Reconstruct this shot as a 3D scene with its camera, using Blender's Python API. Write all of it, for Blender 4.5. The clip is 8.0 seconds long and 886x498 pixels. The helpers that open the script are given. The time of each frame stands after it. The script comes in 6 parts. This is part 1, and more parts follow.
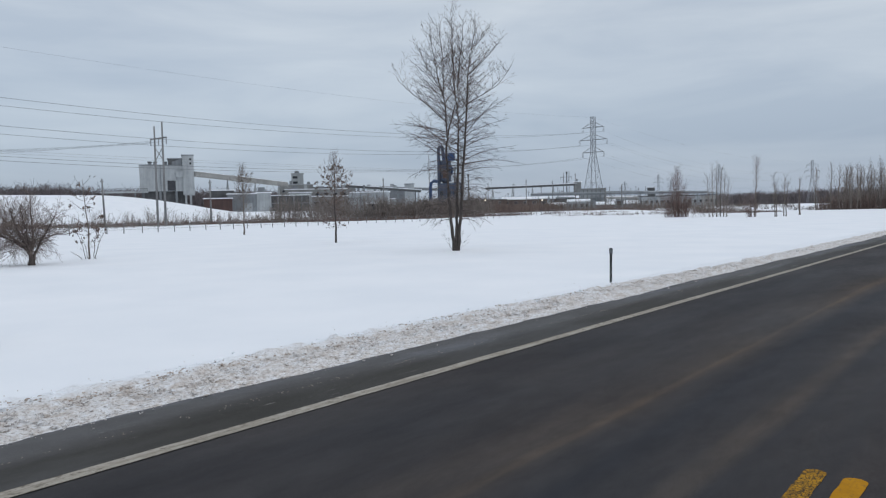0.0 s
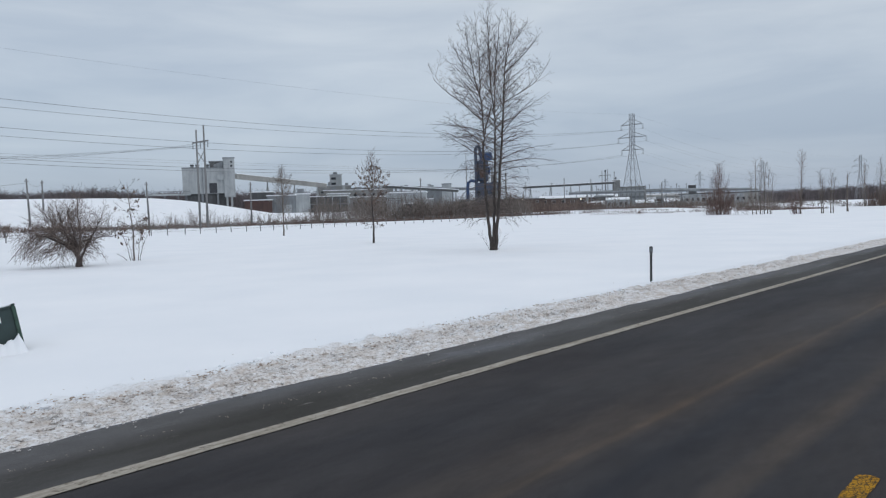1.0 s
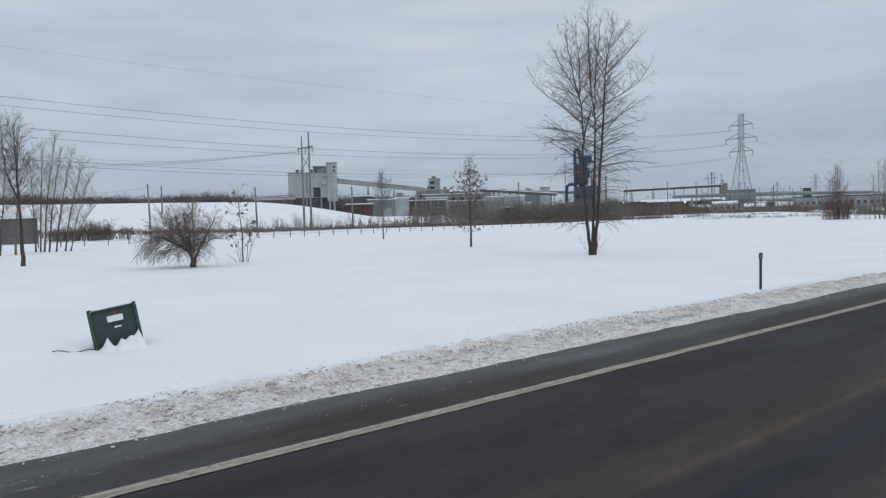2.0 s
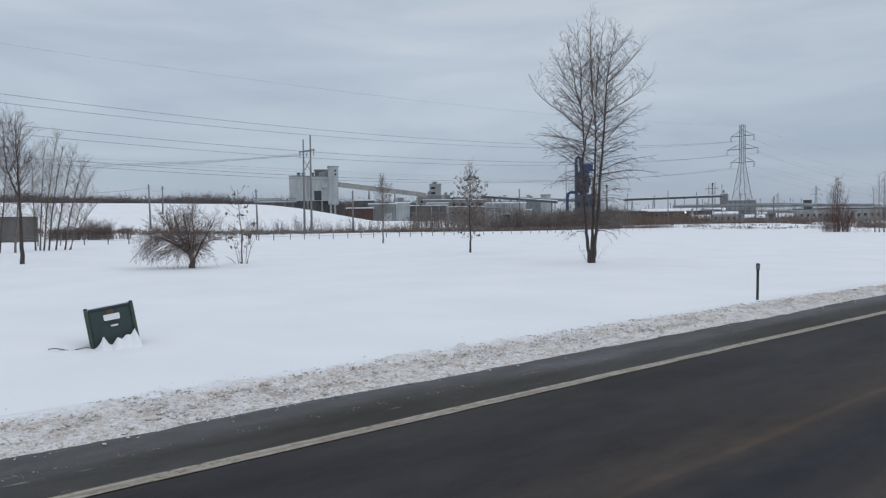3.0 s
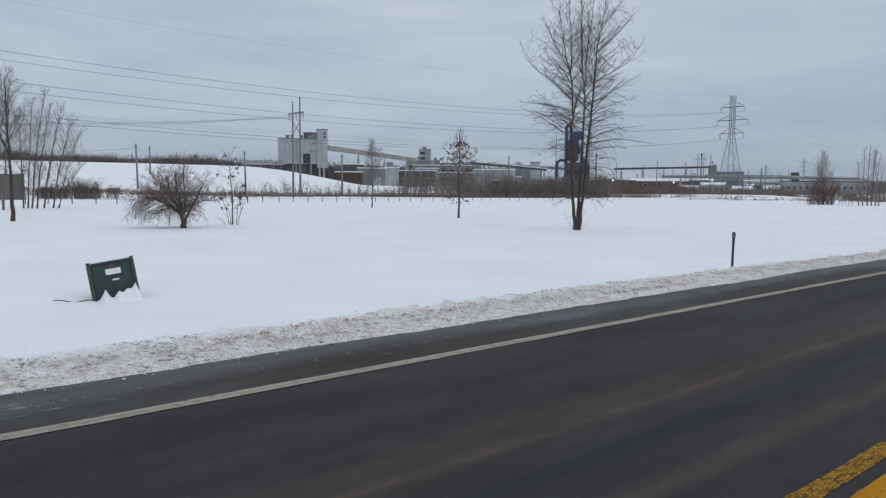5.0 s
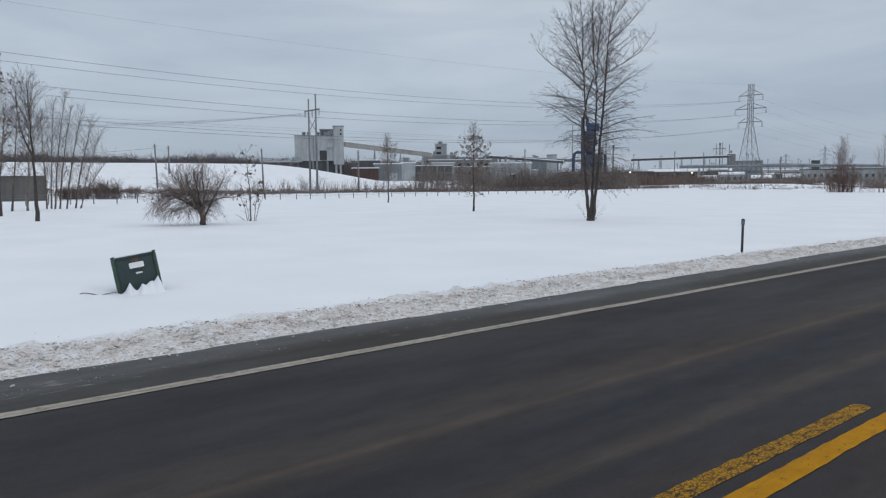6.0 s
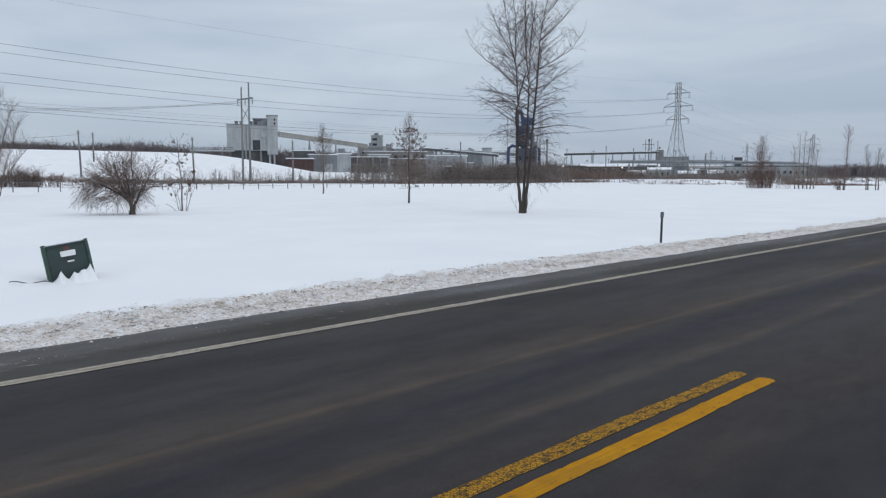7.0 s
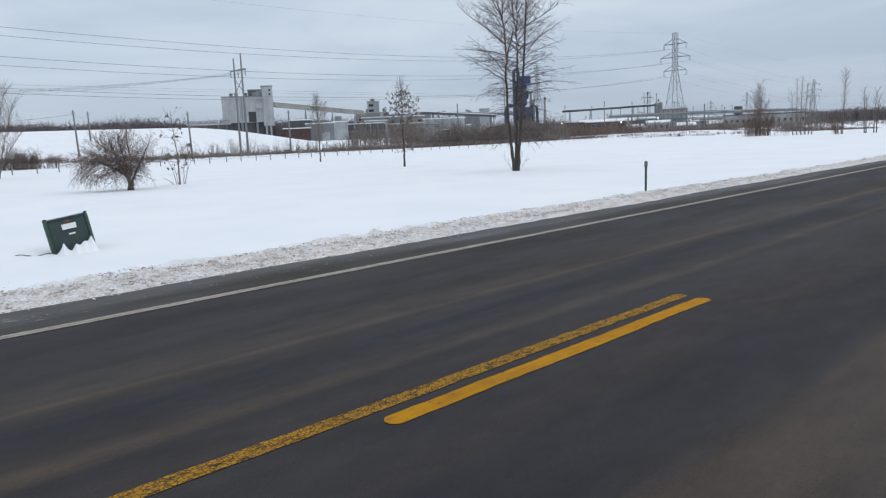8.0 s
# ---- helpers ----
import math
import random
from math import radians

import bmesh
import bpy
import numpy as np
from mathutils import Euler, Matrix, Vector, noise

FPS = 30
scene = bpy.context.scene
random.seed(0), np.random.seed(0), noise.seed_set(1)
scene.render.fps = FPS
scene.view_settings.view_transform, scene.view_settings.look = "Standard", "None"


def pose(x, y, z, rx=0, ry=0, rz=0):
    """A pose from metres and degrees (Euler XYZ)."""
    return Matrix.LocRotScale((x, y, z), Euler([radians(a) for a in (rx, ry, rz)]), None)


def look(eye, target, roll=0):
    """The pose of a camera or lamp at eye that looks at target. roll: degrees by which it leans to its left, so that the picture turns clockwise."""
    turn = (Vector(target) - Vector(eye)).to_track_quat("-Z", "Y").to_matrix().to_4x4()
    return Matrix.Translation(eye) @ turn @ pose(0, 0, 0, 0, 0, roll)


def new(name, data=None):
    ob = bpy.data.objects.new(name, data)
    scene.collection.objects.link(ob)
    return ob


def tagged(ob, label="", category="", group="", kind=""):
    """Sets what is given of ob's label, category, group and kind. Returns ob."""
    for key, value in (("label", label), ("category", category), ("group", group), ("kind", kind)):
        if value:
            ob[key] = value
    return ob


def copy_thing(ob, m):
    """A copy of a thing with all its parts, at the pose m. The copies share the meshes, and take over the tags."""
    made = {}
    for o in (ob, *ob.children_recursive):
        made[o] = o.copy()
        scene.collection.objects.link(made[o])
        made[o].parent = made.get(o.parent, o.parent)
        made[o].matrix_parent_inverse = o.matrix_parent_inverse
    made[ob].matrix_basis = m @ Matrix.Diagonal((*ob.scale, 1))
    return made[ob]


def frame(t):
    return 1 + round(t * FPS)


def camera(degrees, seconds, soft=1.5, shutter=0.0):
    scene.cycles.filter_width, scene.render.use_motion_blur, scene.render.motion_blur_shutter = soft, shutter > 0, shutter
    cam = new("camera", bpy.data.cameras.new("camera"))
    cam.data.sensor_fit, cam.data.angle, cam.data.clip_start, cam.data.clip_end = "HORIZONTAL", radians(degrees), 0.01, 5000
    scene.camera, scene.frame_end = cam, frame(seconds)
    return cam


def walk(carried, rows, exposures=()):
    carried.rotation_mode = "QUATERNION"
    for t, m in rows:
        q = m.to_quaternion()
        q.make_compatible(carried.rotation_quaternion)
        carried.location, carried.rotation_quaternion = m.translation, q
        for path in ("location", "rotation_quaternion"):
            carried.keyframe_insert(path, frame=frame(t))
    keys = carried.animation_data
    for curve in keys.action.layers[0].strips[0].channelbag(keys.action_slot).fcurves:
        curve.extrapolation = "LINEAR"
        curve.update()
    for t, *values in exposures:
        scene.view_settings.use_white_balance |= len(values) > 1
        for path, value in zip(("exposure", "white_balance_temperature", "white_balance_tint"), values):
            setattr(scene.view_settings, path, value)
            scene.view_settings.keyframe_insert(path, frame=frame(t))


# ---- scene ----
cam = camera(62.7, 8.0, soft=1.25)
PATH = [
    (0, (-4.18, -0.832, 1.433), (-2.646, 0.446, 1.324), -1.2),
    (0.5, (-4.128, -0.814, 1.428), (-2.608, 0.482, 1.318), -1.3),
    (1, (-4.138, -0.812, 1.426), (-2.672, 0.544, 1.319), -1.7),
    (1.5, (-4.146, -0.799, 1.43), (-2.778, 0.657, 1.328), -1.7),
    (2, (-4.127, -0.814, 1.433), (-2.854, 0.726, 1.344), -1.6),
    (2.2, (-4.113, -0.831, 1.426), (-2.842, 0.711, 1.344), -1.3),
    (3.3, (-4.114, -0.865, 1.421), (-2.834, 0.67, 1.349), -0.3),
    (3.5, (-4.143, -0.87, 1.427), (-2.856, 0.659, 1.347), -0.1),
    (4, (-4.259, -0.944, 1.403), (-2.998, 0.606, 1.316), 0.7),
    (4.5, (-4.383, -1.099, 1.393), (-3.094, 0.423, 1.248), 1.1),
    (4.7, (-4.428, -1.159, 1.402), (-3.121, 0.346, 1.24), 0.9),
    (5.8, (-4.525, -1.58, 1.351), (-3.286, -0.02, 1.166), -1.3),
    (6, (-4.589, -1.612, 1.342), (-3.333, -0.067, 1.16), -0.5),
    (6.5, (-4.755, -1.788, 1.347), (-3.465, -0.279, 1.11), 0.2),
    (6.7, (-4.779, -1.839, 1.341), (-3.453, -0.362, 1.101), 0.5),
    (7, (-4.85, -1.976, 1.342), (-3.463, -0.549, 1.138), 0.2),
    (7.2, (-4.898, -2.091, 1.319), (-3.514, -0.661, 1.119), 1.0),
    (7.5, (-4.901, -2.267, 1.29), (-3.538, -0.826, 1.039), -0.8),
    (8, (-4.991, -2.532, 1.247), (-3.621, -1.107, 0.945), -2.5),
]
walk(cam, [(t, look(eye, target, roll)) for t, eye, target, roll in PATH],
     [(0, 0.07), (1.5, 0.07), (2, 0.02), (3.5, -0.03), (4.7, -0.06), (6, -0.04), (6.5, -0.05), (7, 0.12), (7.5, 0.12), (8, 0.26)])

# ---------------------------------------------------------------- sky and sun
world = bpy.data.worlds.new("overcast_sky")
scene.world = world
world.use_nodes = True
wn, wl = world.node_tree.nodes, world.node_tree.links
wn.clear()


def wnode(kind, **vals):
    n = wn.new(kind)
    for k, v in vals.items():
        n.inputs[k].default_value = v
    return n


w_co = wnode("ShaderNodeTexCoord")
w_sep = wnode("ShaderNodeSeparateXYZ")
wl.new(w_co.outputs["Generated"], w_sep.inputs[0])
# brighter towards the zenith, as under an overcast sky
w_grad = wn.new("ShaderNodeValToRGB")
w_grad.color_ramp.interpolation = "EASE"
e = w_grad.color_ramp.elements
e[0].position, e[0].color = 0.0, (0.335, 0.402, 0.512, 1)
e[1].position, e[1].color = 1.0, (0.820, 0.860, 0.926, 1)
for p, c in ((0.05, (0.385, 0.448, 0.548, 1)), (0.14, (0.465, 0.525, 0.605, 1)), (0.30, (0.553, 0.605, 0.665, 1)), (0.5, (0.676, 0.725, 0.788, 1))):
    k = e.new(p)
    k.color = c
wl.new(w_sep.outputs["Z"], w_grad.inputs[0])
# long flat banks of cloud
w_map = wnode("ShaderNodeMapping")
w_map.inputs["Scale"].default_value = (1.6, 1.6, 9.0)
w_map.inputs["Rotation"].default_value = (0.05, -0.06, 0.4)
wl.new(w_co.outputs["Generated"], w_map.inputs[0])
w_n1 = wnode("ShaderNodeTexNoise", Scale=1.7, Detail=6.0, Roughness=0.52, Distortion=0.35)
wl.new(w_map.outputs[0], w_n1.inputs["Vector"])
w_r1 = wn.new("ShaderNodeValToRGB")
w_r1.color_ramp.elements[0].position, w_r1.color_ramp.elements[0].color = 0.34, (0.84, 0.87, 0.91, 1)
w_r1.color_ramp.elements[1].position, w_r1.color_ramp.elements[1].color = 0.66, (1.10, 1.09, 1.07, 1)
wl.new(w_n1.outputs[0], w_r1.inputs[0])
w_mul = wn.new("ShaderNodeMix")
w_mul.data_type, w_mul.blend_type = "RGBA", "MULTIPLY"
w_mul.inputs[0].default_value = 1.0
wl.new(w_grad.outputs[0], w_mul.inputs[6])
wl.new(w_r1.outputs[0], w_mul.inputs[7])
w_bg = wnode("ShaderNodeBackground", Strength=0.93)
wl.new(w_mul.outputs[2], w_bg.inputs[0])
w_sky = wn.new("ShaderNodeTexSky")
w_sky.sky_type, w_sky.sun_disc = "NISHITA", False
w_sky.sun_elevation, w_sky.sun_rotation = radians(32), radians(200)
w_bg2 = wnode("ShaderNodeBackground", Strength=0.012)
wl.new(w_sky.outputs[0], w_bg2.inputs[0])
w_add = wn.new("ShaderNodeAddShader")
wl.new(w_bg.outputs[0], w_add.inputs[0])
wl.new(w_bg2.outputs[0], w_add.inputs[1])
w_out = wn.new("ShaderNodeOutputWorld")
wl.new(w_add.outputs[0], w_out.inputs[0])

sun = new("sun", bpy.data.lights.new("sun", "SUN"))
sun.data.energy, sun.data.angle, sun.data.color = 0.3, radians(25), (1.0, 0.97, 0.93)
sun.matrix_world = look((0, 0, 60), (0 - 0.34 * 30, 0.94 * 30, 60 - 0.62 * 30))


# ---------------------------------------------------------------- materials
def links_of(name):
    m = bpy.data.materials.new(name)
    m.use_nodes = True
    nt = m.node_tree
    return m, nt.nodes, nt.links, nt.nodes["Principled BSDF"]


def coords(n, l, scale=(1, 1, 1), turn=(0, 0, 0)):
    co, mp = n.new("ShaderNodeTexCoord"), n.new("ShaderNodeMapping")
    mp.inputs["Scale"].default_value, mp.inputs["Rotation"].default_value = scale, turn
    l.new(co.outputs["Object"], mp.inputs[0])
    return mp.outputs[0]


def noise_of(n, l, vec, scale, detail=5.0, rough=0.55):
    t = n.new("ShaderNodeTexNoise")
    t.inputs["Scale"].default_value, t.inputs["Detail"].default_value, t.inputs["Roughness"].default_value = scale, detail, rough
    l.new(vec, t.inputs["Vector"])
    return t.outputs[0]


def ramp(n, l, fac, stops):
    r = n.new("ShaderNodeValToRGB")
    el = r.color_ramp.elements
    el[0].position, el[0].color = stops[0][0], (*stops[0][1], 1)
    el[1].position, el[1].color = stops[-1][0], (*stops[-1][1], 1)
    for p, c in stops[1:-1]:
        el.new(p).color = (*c, 1)
    l.new(fac, r.inputs[0])
    return r.outputs[0]


def mixed(n, l, fac, a, b, how="MIX"):
    m = n.new("ShaderNodeMix")
    m.data_type, m.blend_type = "RGBA", how
    for value, socket in ((fac, m.inputs[0]), (a, m.inputs[6]), (b, m.inputs[7])):
        if hasattr(value, "is_linked"):
            l.new(value, socket)
        elif isinstance(value, tuple):
            socket.default_value = (*value, 1)
        else:
            socket.default_value = value
    return m.outputs[2]


def bumped(n, l, bsdf, height, strength, distance=0.02):
    b = n.new("ShaderNodeBump")
    b.inputs["Strength"].default_value, b.inputs["Distance"].default_value = strength, distance
    l.new(height, b.inputs["Height"])
    l.new(b.outputs[0], bsdf.inputs["Normal"])


def grey(v):
    return (v, v, v)


def plain(name, c1, c2, scale, rough=0.8, metal=0.0, bump=0.3, big=0.15, depth=0.01, stretch=(1, 1, 1), random_tone=0.0, island=0.0):
    """A surface with fine grain from c1 to c2 and larger stains."""
    m, n, l, p = links_of(name)
    vec = coords(n, l, stretch)
    fine = noise_of(n, l, vec, scale, 8.0, 0.65)
    col = ramp(n, l, fine, [(0.3, c1), (0.7, c2)])
    stain = ramp(n, l, noise_of(n, l, vec, scale * 0.13, 4.0), [(0.35, grey(1 - big)), (0.65, grey(1 + big))])
    col = mixed(n, l, 1.0, col, stain, "MULTIPLY")
    if random_tone:
        info = n.new("ShaderNodeObjectInfo")
        tone = ramp(n, l, info.outputs["Random"], [(0.0, grey(1 - random_tone)), (1.0, grey(1 + random_tone))])
        col = mixed(n, l, 1.0, col, tone, "MULTIPLY")
    if island:
        geo = n.new("ShaderNodeNewGeometry")
        tone = ramp(n, l, geo.outputs["Random Per Island"], [(0.0, grey(1 - island)), (1.0, grey(1 + island))])
        col = mixed(n, l, 1.0, col, tone, "MULTIPLY")
    l.new(col, p.inputs["Base Color"])
    p.inputs["Roughness"].default_value, p.inputs["Metallic"].default_value = rough, metal
    if bump:
        bumped(n, l, p, fine, bump, depth)
    return m


def snow_surface(name, dirt):
    """Snow; dirt: how far it is mixed with sand and grit."""
    m, n, l, p = links_of(name)
    vec = coords(n, l)
    col = ramp(n, l, noise_of(n, l, vec, 0.35, 5.0), [(0.3, (0.80, 0.83, 0.87)), (0.7, (0.86, 0.88, 0.91))])
    if dirt:
        grit = ramp(n, l, noise_of(n, l, coords(n, l, (0.8, 1.4, 1.4)), 9.0, 8.0, 0.8), [(0.38, grey(0.10)), (0.63, grey(1))])
        sand = ramp(n, l, noise_of(n, l, vec, 22.0, 4.0), [(0.35, (0.38, 0.31, 0.25)), (0.65, (0.66, 0.60, 0.55))])
        # the sand lies thick by the shoulder and thins out raggedly towards the clean field
        sep, wob, rng = n.new("ShaderNodeSeparateXYZ"), n.new("ShaderNodeMath"), n.new("ShaderNodeMapRange")
        l.new(vec, sep.inputs[0])
        wob.operation = "MULTIPLY_ADD"
        wob.inputs[1].default_value = 1.1
        l.new(noise_of(n, l, vec, 3.2, 7.0, 0.7), wob.inputs[0])
        l.new(sep.outputs["Y"], wob.inputs[2])
        rng.inputs["From Min"].default_value, rng.inputs["From Max"].default_value = 5.78, 6.12
        rng.inputs["To Min"].default_value, rng.inputs["To Max"].default_value = dirt, 0.0
        l.new(wob.outputs[0], rng.inputs["Value"])
        thin = rng.outputs[0]
        clean = col
        col = mixed(n, l, grit, col, sand)
        patch = ramp(n, l, noise_of(n, l, coords(n, l, (0.7, 1.1, 1.0)), 3.6, 6.0, 0.7), [(0.50, grey(0)), (0.66, grey(0.55))])
        col = mixed(n, l, patch, col, mixed(n, l, 1.0, sand, (0.86, 0.80, 0.74), "MULTIPLY"))
        specks = ramp(n, l, noise_of(n, l, vec, 38.0, 3.0, 0.7), [(0.53, grey(1)), (0.63, (0.33, 0.265, 0.21))])
        col = mixed(n, l, 0.75, col, mixed(n, l, 1.0, col, specks, "MULTIPLY"))
        col = mixed(n, l, thin, clean, col)
    l.new(col, p.inputs["Base Color"])
    p.inputs["Roughness"].default_value = 0.75
    p.inputs["Specular IOR Level"].default_value = 0.2
    hill = n.new("ShaderNodeMath")
    hill.operation = "MULTIPLY_ADD"
    hill.inputs[1].default_value = 0.35
    l.new(noise_of(n, l, vec, 24.0 if dirt else 14.0, 6.0), hill.inputs[0])
    l.new(noise_of(n, l, vec, 1.3, 4.0), hill.inputs[2])
    bumped(n, l, p, hill.outputs[0], 1.0 if dirt else 0.15, 0.07 if dirt else 0.05)
    return m


def asphalt_surface(name, shoulder=False):
    """Dark asphalt with salt-grey film, tyre tracks and brown grit lying in long streaks."""
    m, n, l, p = links_of(name)
    vec = coords(n, l)
    long = coords(n, l, (0.22, 1.0, 1.0))
    longer = coords(n, l, (0.05, 1.0, 1.0))
    stone = noise_of(n, l, vec, 140.0, 6.0, 0.75)
    if shoulder:
        col = ramp(n, l, noise_of(n, l, long, 1.4, 7.0), [(0.3, (0.036, 0.034, 0.030)), (0.5, (0.045, 0.043, 0.040)), (0.72, (0.066, 0.066, 0.067))])
        sep, ax = n.new("ShaderNodeSeparateXYZ"), n.new("ShaderNodeTexCoord")
        l.new(ax.outputs["Object"], sep.inputs[0])
        wob = n.new("ShaderNodeMath")
        wob.operation = "MULTIPLY_ADD"
        wob.inputs[1].default_value = 0.5
        l.new(noise_of(n, l, long, 1.2, 5.0), wob.inputs[0])
        absy = n.new("ShaderNodeMath")
        absy.operation = "ABSOLUTE"
        l.new(sep.outputs["Y"], absy.inputs[0])
        l.new(absy.outputs[0], wob.inputs[2])
        rng = n.new("ShaderNodeMapRange")
        rng.inputs["From Min"].default_value, rng.inputs["From Max"].default_value = 4.2, 4.5
        l.new(wob.outputs[0], rng.inputs["Value"])
        col = mixed(n, l, rng.outputs[0], col, mixed(n, l, 1.0, col, (2.05, 2.12, 2.35), "MULTIPLY"))
        salt = ramp(n, l, noise_of(n, l, coords(n, l, (0.5, 2.2, 1)), 2.6, 9.0, 0.75), [(0.61, grey(0)), (0.70, grey(1))])
        col = mixed(n, l, salt, col, (0.24, 0.235, 0.22))
    else:
        col = ramp(n, l, noise_of(n, l, long, 1.1, 6.0), [(0.3, (0.0158, 0.0180, 0.0240)), (0.7, (0.0250, 0.0275, 0.0345))])
        sep, ax = n.new("ShaderNodeSeparateXYZ"), n.new("ShaderNodeTexCoord")
        l.new(ax.outputs["Object"], sep.inputs[0])
        wob = n.new("ShaderNodeMath")
        wob.operation = "MULTIPLY_ADD"
        wob.inputs[1].default_value = 0.45
        l.new(noise_of(n, l, longer, 1.6, 4.0), wob.inputs[0])
        l.new(sep.outputs["Y"], wob.inputs[2])
        rng = n.new("ShaderNodeMapRange")
        rng.inputs["From Min"].default_value, rng.inputs["From Max"].default_value = -4.0 + 0.22, 4.0 + 0.22
        l.new(wob.outputs[0], rng.inputs["Value"])
        band = ramp(n, l, rng.outputs[0], [(0.0, grey(0.3)), (0.18, grey(0.35)), (0.26, grey(0.6)), (0.330, grey(0.52)), (0.346, grey(0.14)), (0.40, grey(0.08)), (0.435, grey(0.22)),
                                           (0.47, grey(0.20)), (0.53, grey(0.22)), (0.556, grey(0.14)), (0.572, grey(0.6)), (0.59, grey(0.22)), (0.64, grey(0.05)),
                                           (0.665, grey(0.24)), (0.677, grey(0.4)), (0.685, grey(0.8)), (0.692, grey(0.42)), (0.75, grey(0.2)), (0.86, grey(0.13)), (1.0, grey(0.26))])
        lay = mixed(n, l, 1.0, band, ramp(n, l, noise_of(n, l, long, 2.2, 8.0, 0.7), [(0.25, grey(0.5)), (0.75, grey(1.35))]), "MULTIPLY")
        tint = ramp(n, l, noise_of(n, l, long, 0.5, 5.0), [(0.35, (0.088, 0.071, 0.057)), (0.65, (0.112, 0.076, 0.047))])
        col = mixed(n, l, lay, col, tint)
    col = mixed(n, l, 1.0, col, ramp(n, l, stone, [(0.3, grey(0.66)), (0.7, grey(1.40))]), "MULTIPLY")
    blotch = noise_of(n, l, coords(n, l, (0.45, 1.0, 1.0)), 5.5, 7.0, 0.72)
    col = mixed(n, l, 1.0, col, ramp(n, l, blotch, [(0.3, grey(0.80)), (0.7, grey(1.20))]), "MULTIPLY")
    l.new(col, p.inputs["Base Color"])
    l.new(ramp(n, l, noise_of(n, l, long, 0.9, 5.0), [(0.35, grey(0.68)), (0.7, grey(0.9))]), p.inputs["Roughness"])
    p.inputs["Specular IOR Level"].default_value = 0.16
    bumped(n, l, p, stone, 0.3, 0.004)
    return m


def paint_surface(name, c1, c2, under, wear, cracks):
    """Road paint, worn through to the asphalt; cracks: crazed all over."""
    m, n, l, p = links_of(name)
    vec = coords(n, l)
    col = ramp(n, l, noise_of(n, l, vec, 6.0, 8.0, 0.7), [(0.3, c1), (0.7, c2)])
    worn = ramp(n, l, noise_of(n, l, coords(n, l, (0.6, 1.2, 1)), 24.0, 7.0, 0.75), [(wear - 0.05, grey(1)), (wear + 0.05, grey(0))])
    col = mixed(n, l, worn, col, under)
    if cracks:
        v = n.new("ShaderNodeTexVoronoi")
        v.feature = "DISTANCE_TO_EDGE"
        v.inputs["Scale"].default_value = 48.0
        l.new(coords(n, l, (0.8, 1.0, 1.0)), v.inputs["Vector"])
        edge = ramp(n, l, v.outputs["Distance"], [(0.02, grey(0.9)), (0.13, grey(0))])
        col = mixed(n, l, edge, col, under)
    else:
        streak = ramp(n, l, noise_of(n, l, coords(n, l, (0.35, 11.0, 1.0)), 1.6, 5.0, 0.6), [(0.48, grey(0)), (0.64, grey(0.75))])
        col = mixed(n, l, streak, col, mixed(n, l, 0.55, under, c1))
    l.new(col, p.inputs["Base Color"])
    p.inputs["Roughness"].default_value = 0.8
    p.inputs["Specular IOR Level"].default_value = 0.12
    bumped(n, l, p, noise_of(n, l, vec, 80.0), 0.4, 0.004)
    return m


def sheet_surface(name, c1, c2, rib=2.5, rough=0.6, metal=0.0):
    """Ribbed metal cladding with streaks of dirt that run down it."""
    m, n, l, p = links_of(name)
    streak = noise_of(n, l, coords(n, l, (1.0, 1.0, 0.12)), 1.1, 7.0, 0.65)
    col = ramp(n, l, streak, [(0.3, c1), (0.7, c2)])
    spots = ramp(n, l, noise_of(n, l, coords(n, l), 0.22, 5.0), [(0.3, grey(0.8)), (0.7, grey(1.12))])
    col = mixed(n, l, 1.0, col, spots, "MULTIPLY")
    l.new(col, p.inputs["Base Color"])
    wave = n.new("ShaderNodeTexWave")
    wave.inputs["Scale"].default_value = rib
    l.new(coords(n, l), wave.inputs["Vector"])
    bumped(n, l, p, wave.outputs["Fac"], 0.4, 0.06)
    p.inputs["Roughness"].default_value, p.inputs["Metallic"].default_value = rough, metal
    return m


SNOW = snow_surface("snow", 0)
SNOW_DIRTY = snow_surface("ploughed_snow", 0.9)
CLOD = plain("frozen_dirt", (0.26, 0.21, 0.17), (0.52, 0.45, 0.39), 14.0, 0.9, 0, 0.5)
ASPHALT = asphalt_surface("asphalt")
SHOULDER = asphalt_surface("shoulder_asphalt", True)
WHITE_PAINT = paint_surface("white_road_paint", (0.28, 0.25, 0.205), (0.45, 0.42, 0.37), (0.14, 0.12, 0.095), 0.42, False)
YELLOW_PAINT = paint_surface("yellow_road_paint", (0.35, 0.158, 0.004), (0.50, 0.24, 0.006), (0.10, 0.072, 0.04), 0.385, False)
YELLOW_WORN = paint_surface("crazed_yellow_road_paint", (0.32, 0.155, 0.008), (0.47, 0.245, 0.016), (0.045, 0.033, 0.02), 0.45, True)
BARK = plain("grey_bark", (0.030, 0.025, 0.023), (0.092, 0.077, 0.071), 18.0, 0.9, 0, 0.8, 0.2, 0.02, (1, 1, 0.3))
TWIG = plain("bare_twigs", (0.054, 0.041, 0.039), (0.118, 0.092, 0.084), 9.0, 0.9, 0, 0.0, island=0.4)
TWIG_RED = plain("reddish_twigs", (0.105, 0.068, 0.06), (0.185, 0.125, 0.108), 9.0, 0.9, 0, 0.0, island=0.4)
BUSH_TWIG = plain("brown_bush_twigs", (0.105, 0.08, 0.072), (0.205, 0.163, 0.147), 9.0, 0.9, 0, 0.0, island=0.4)
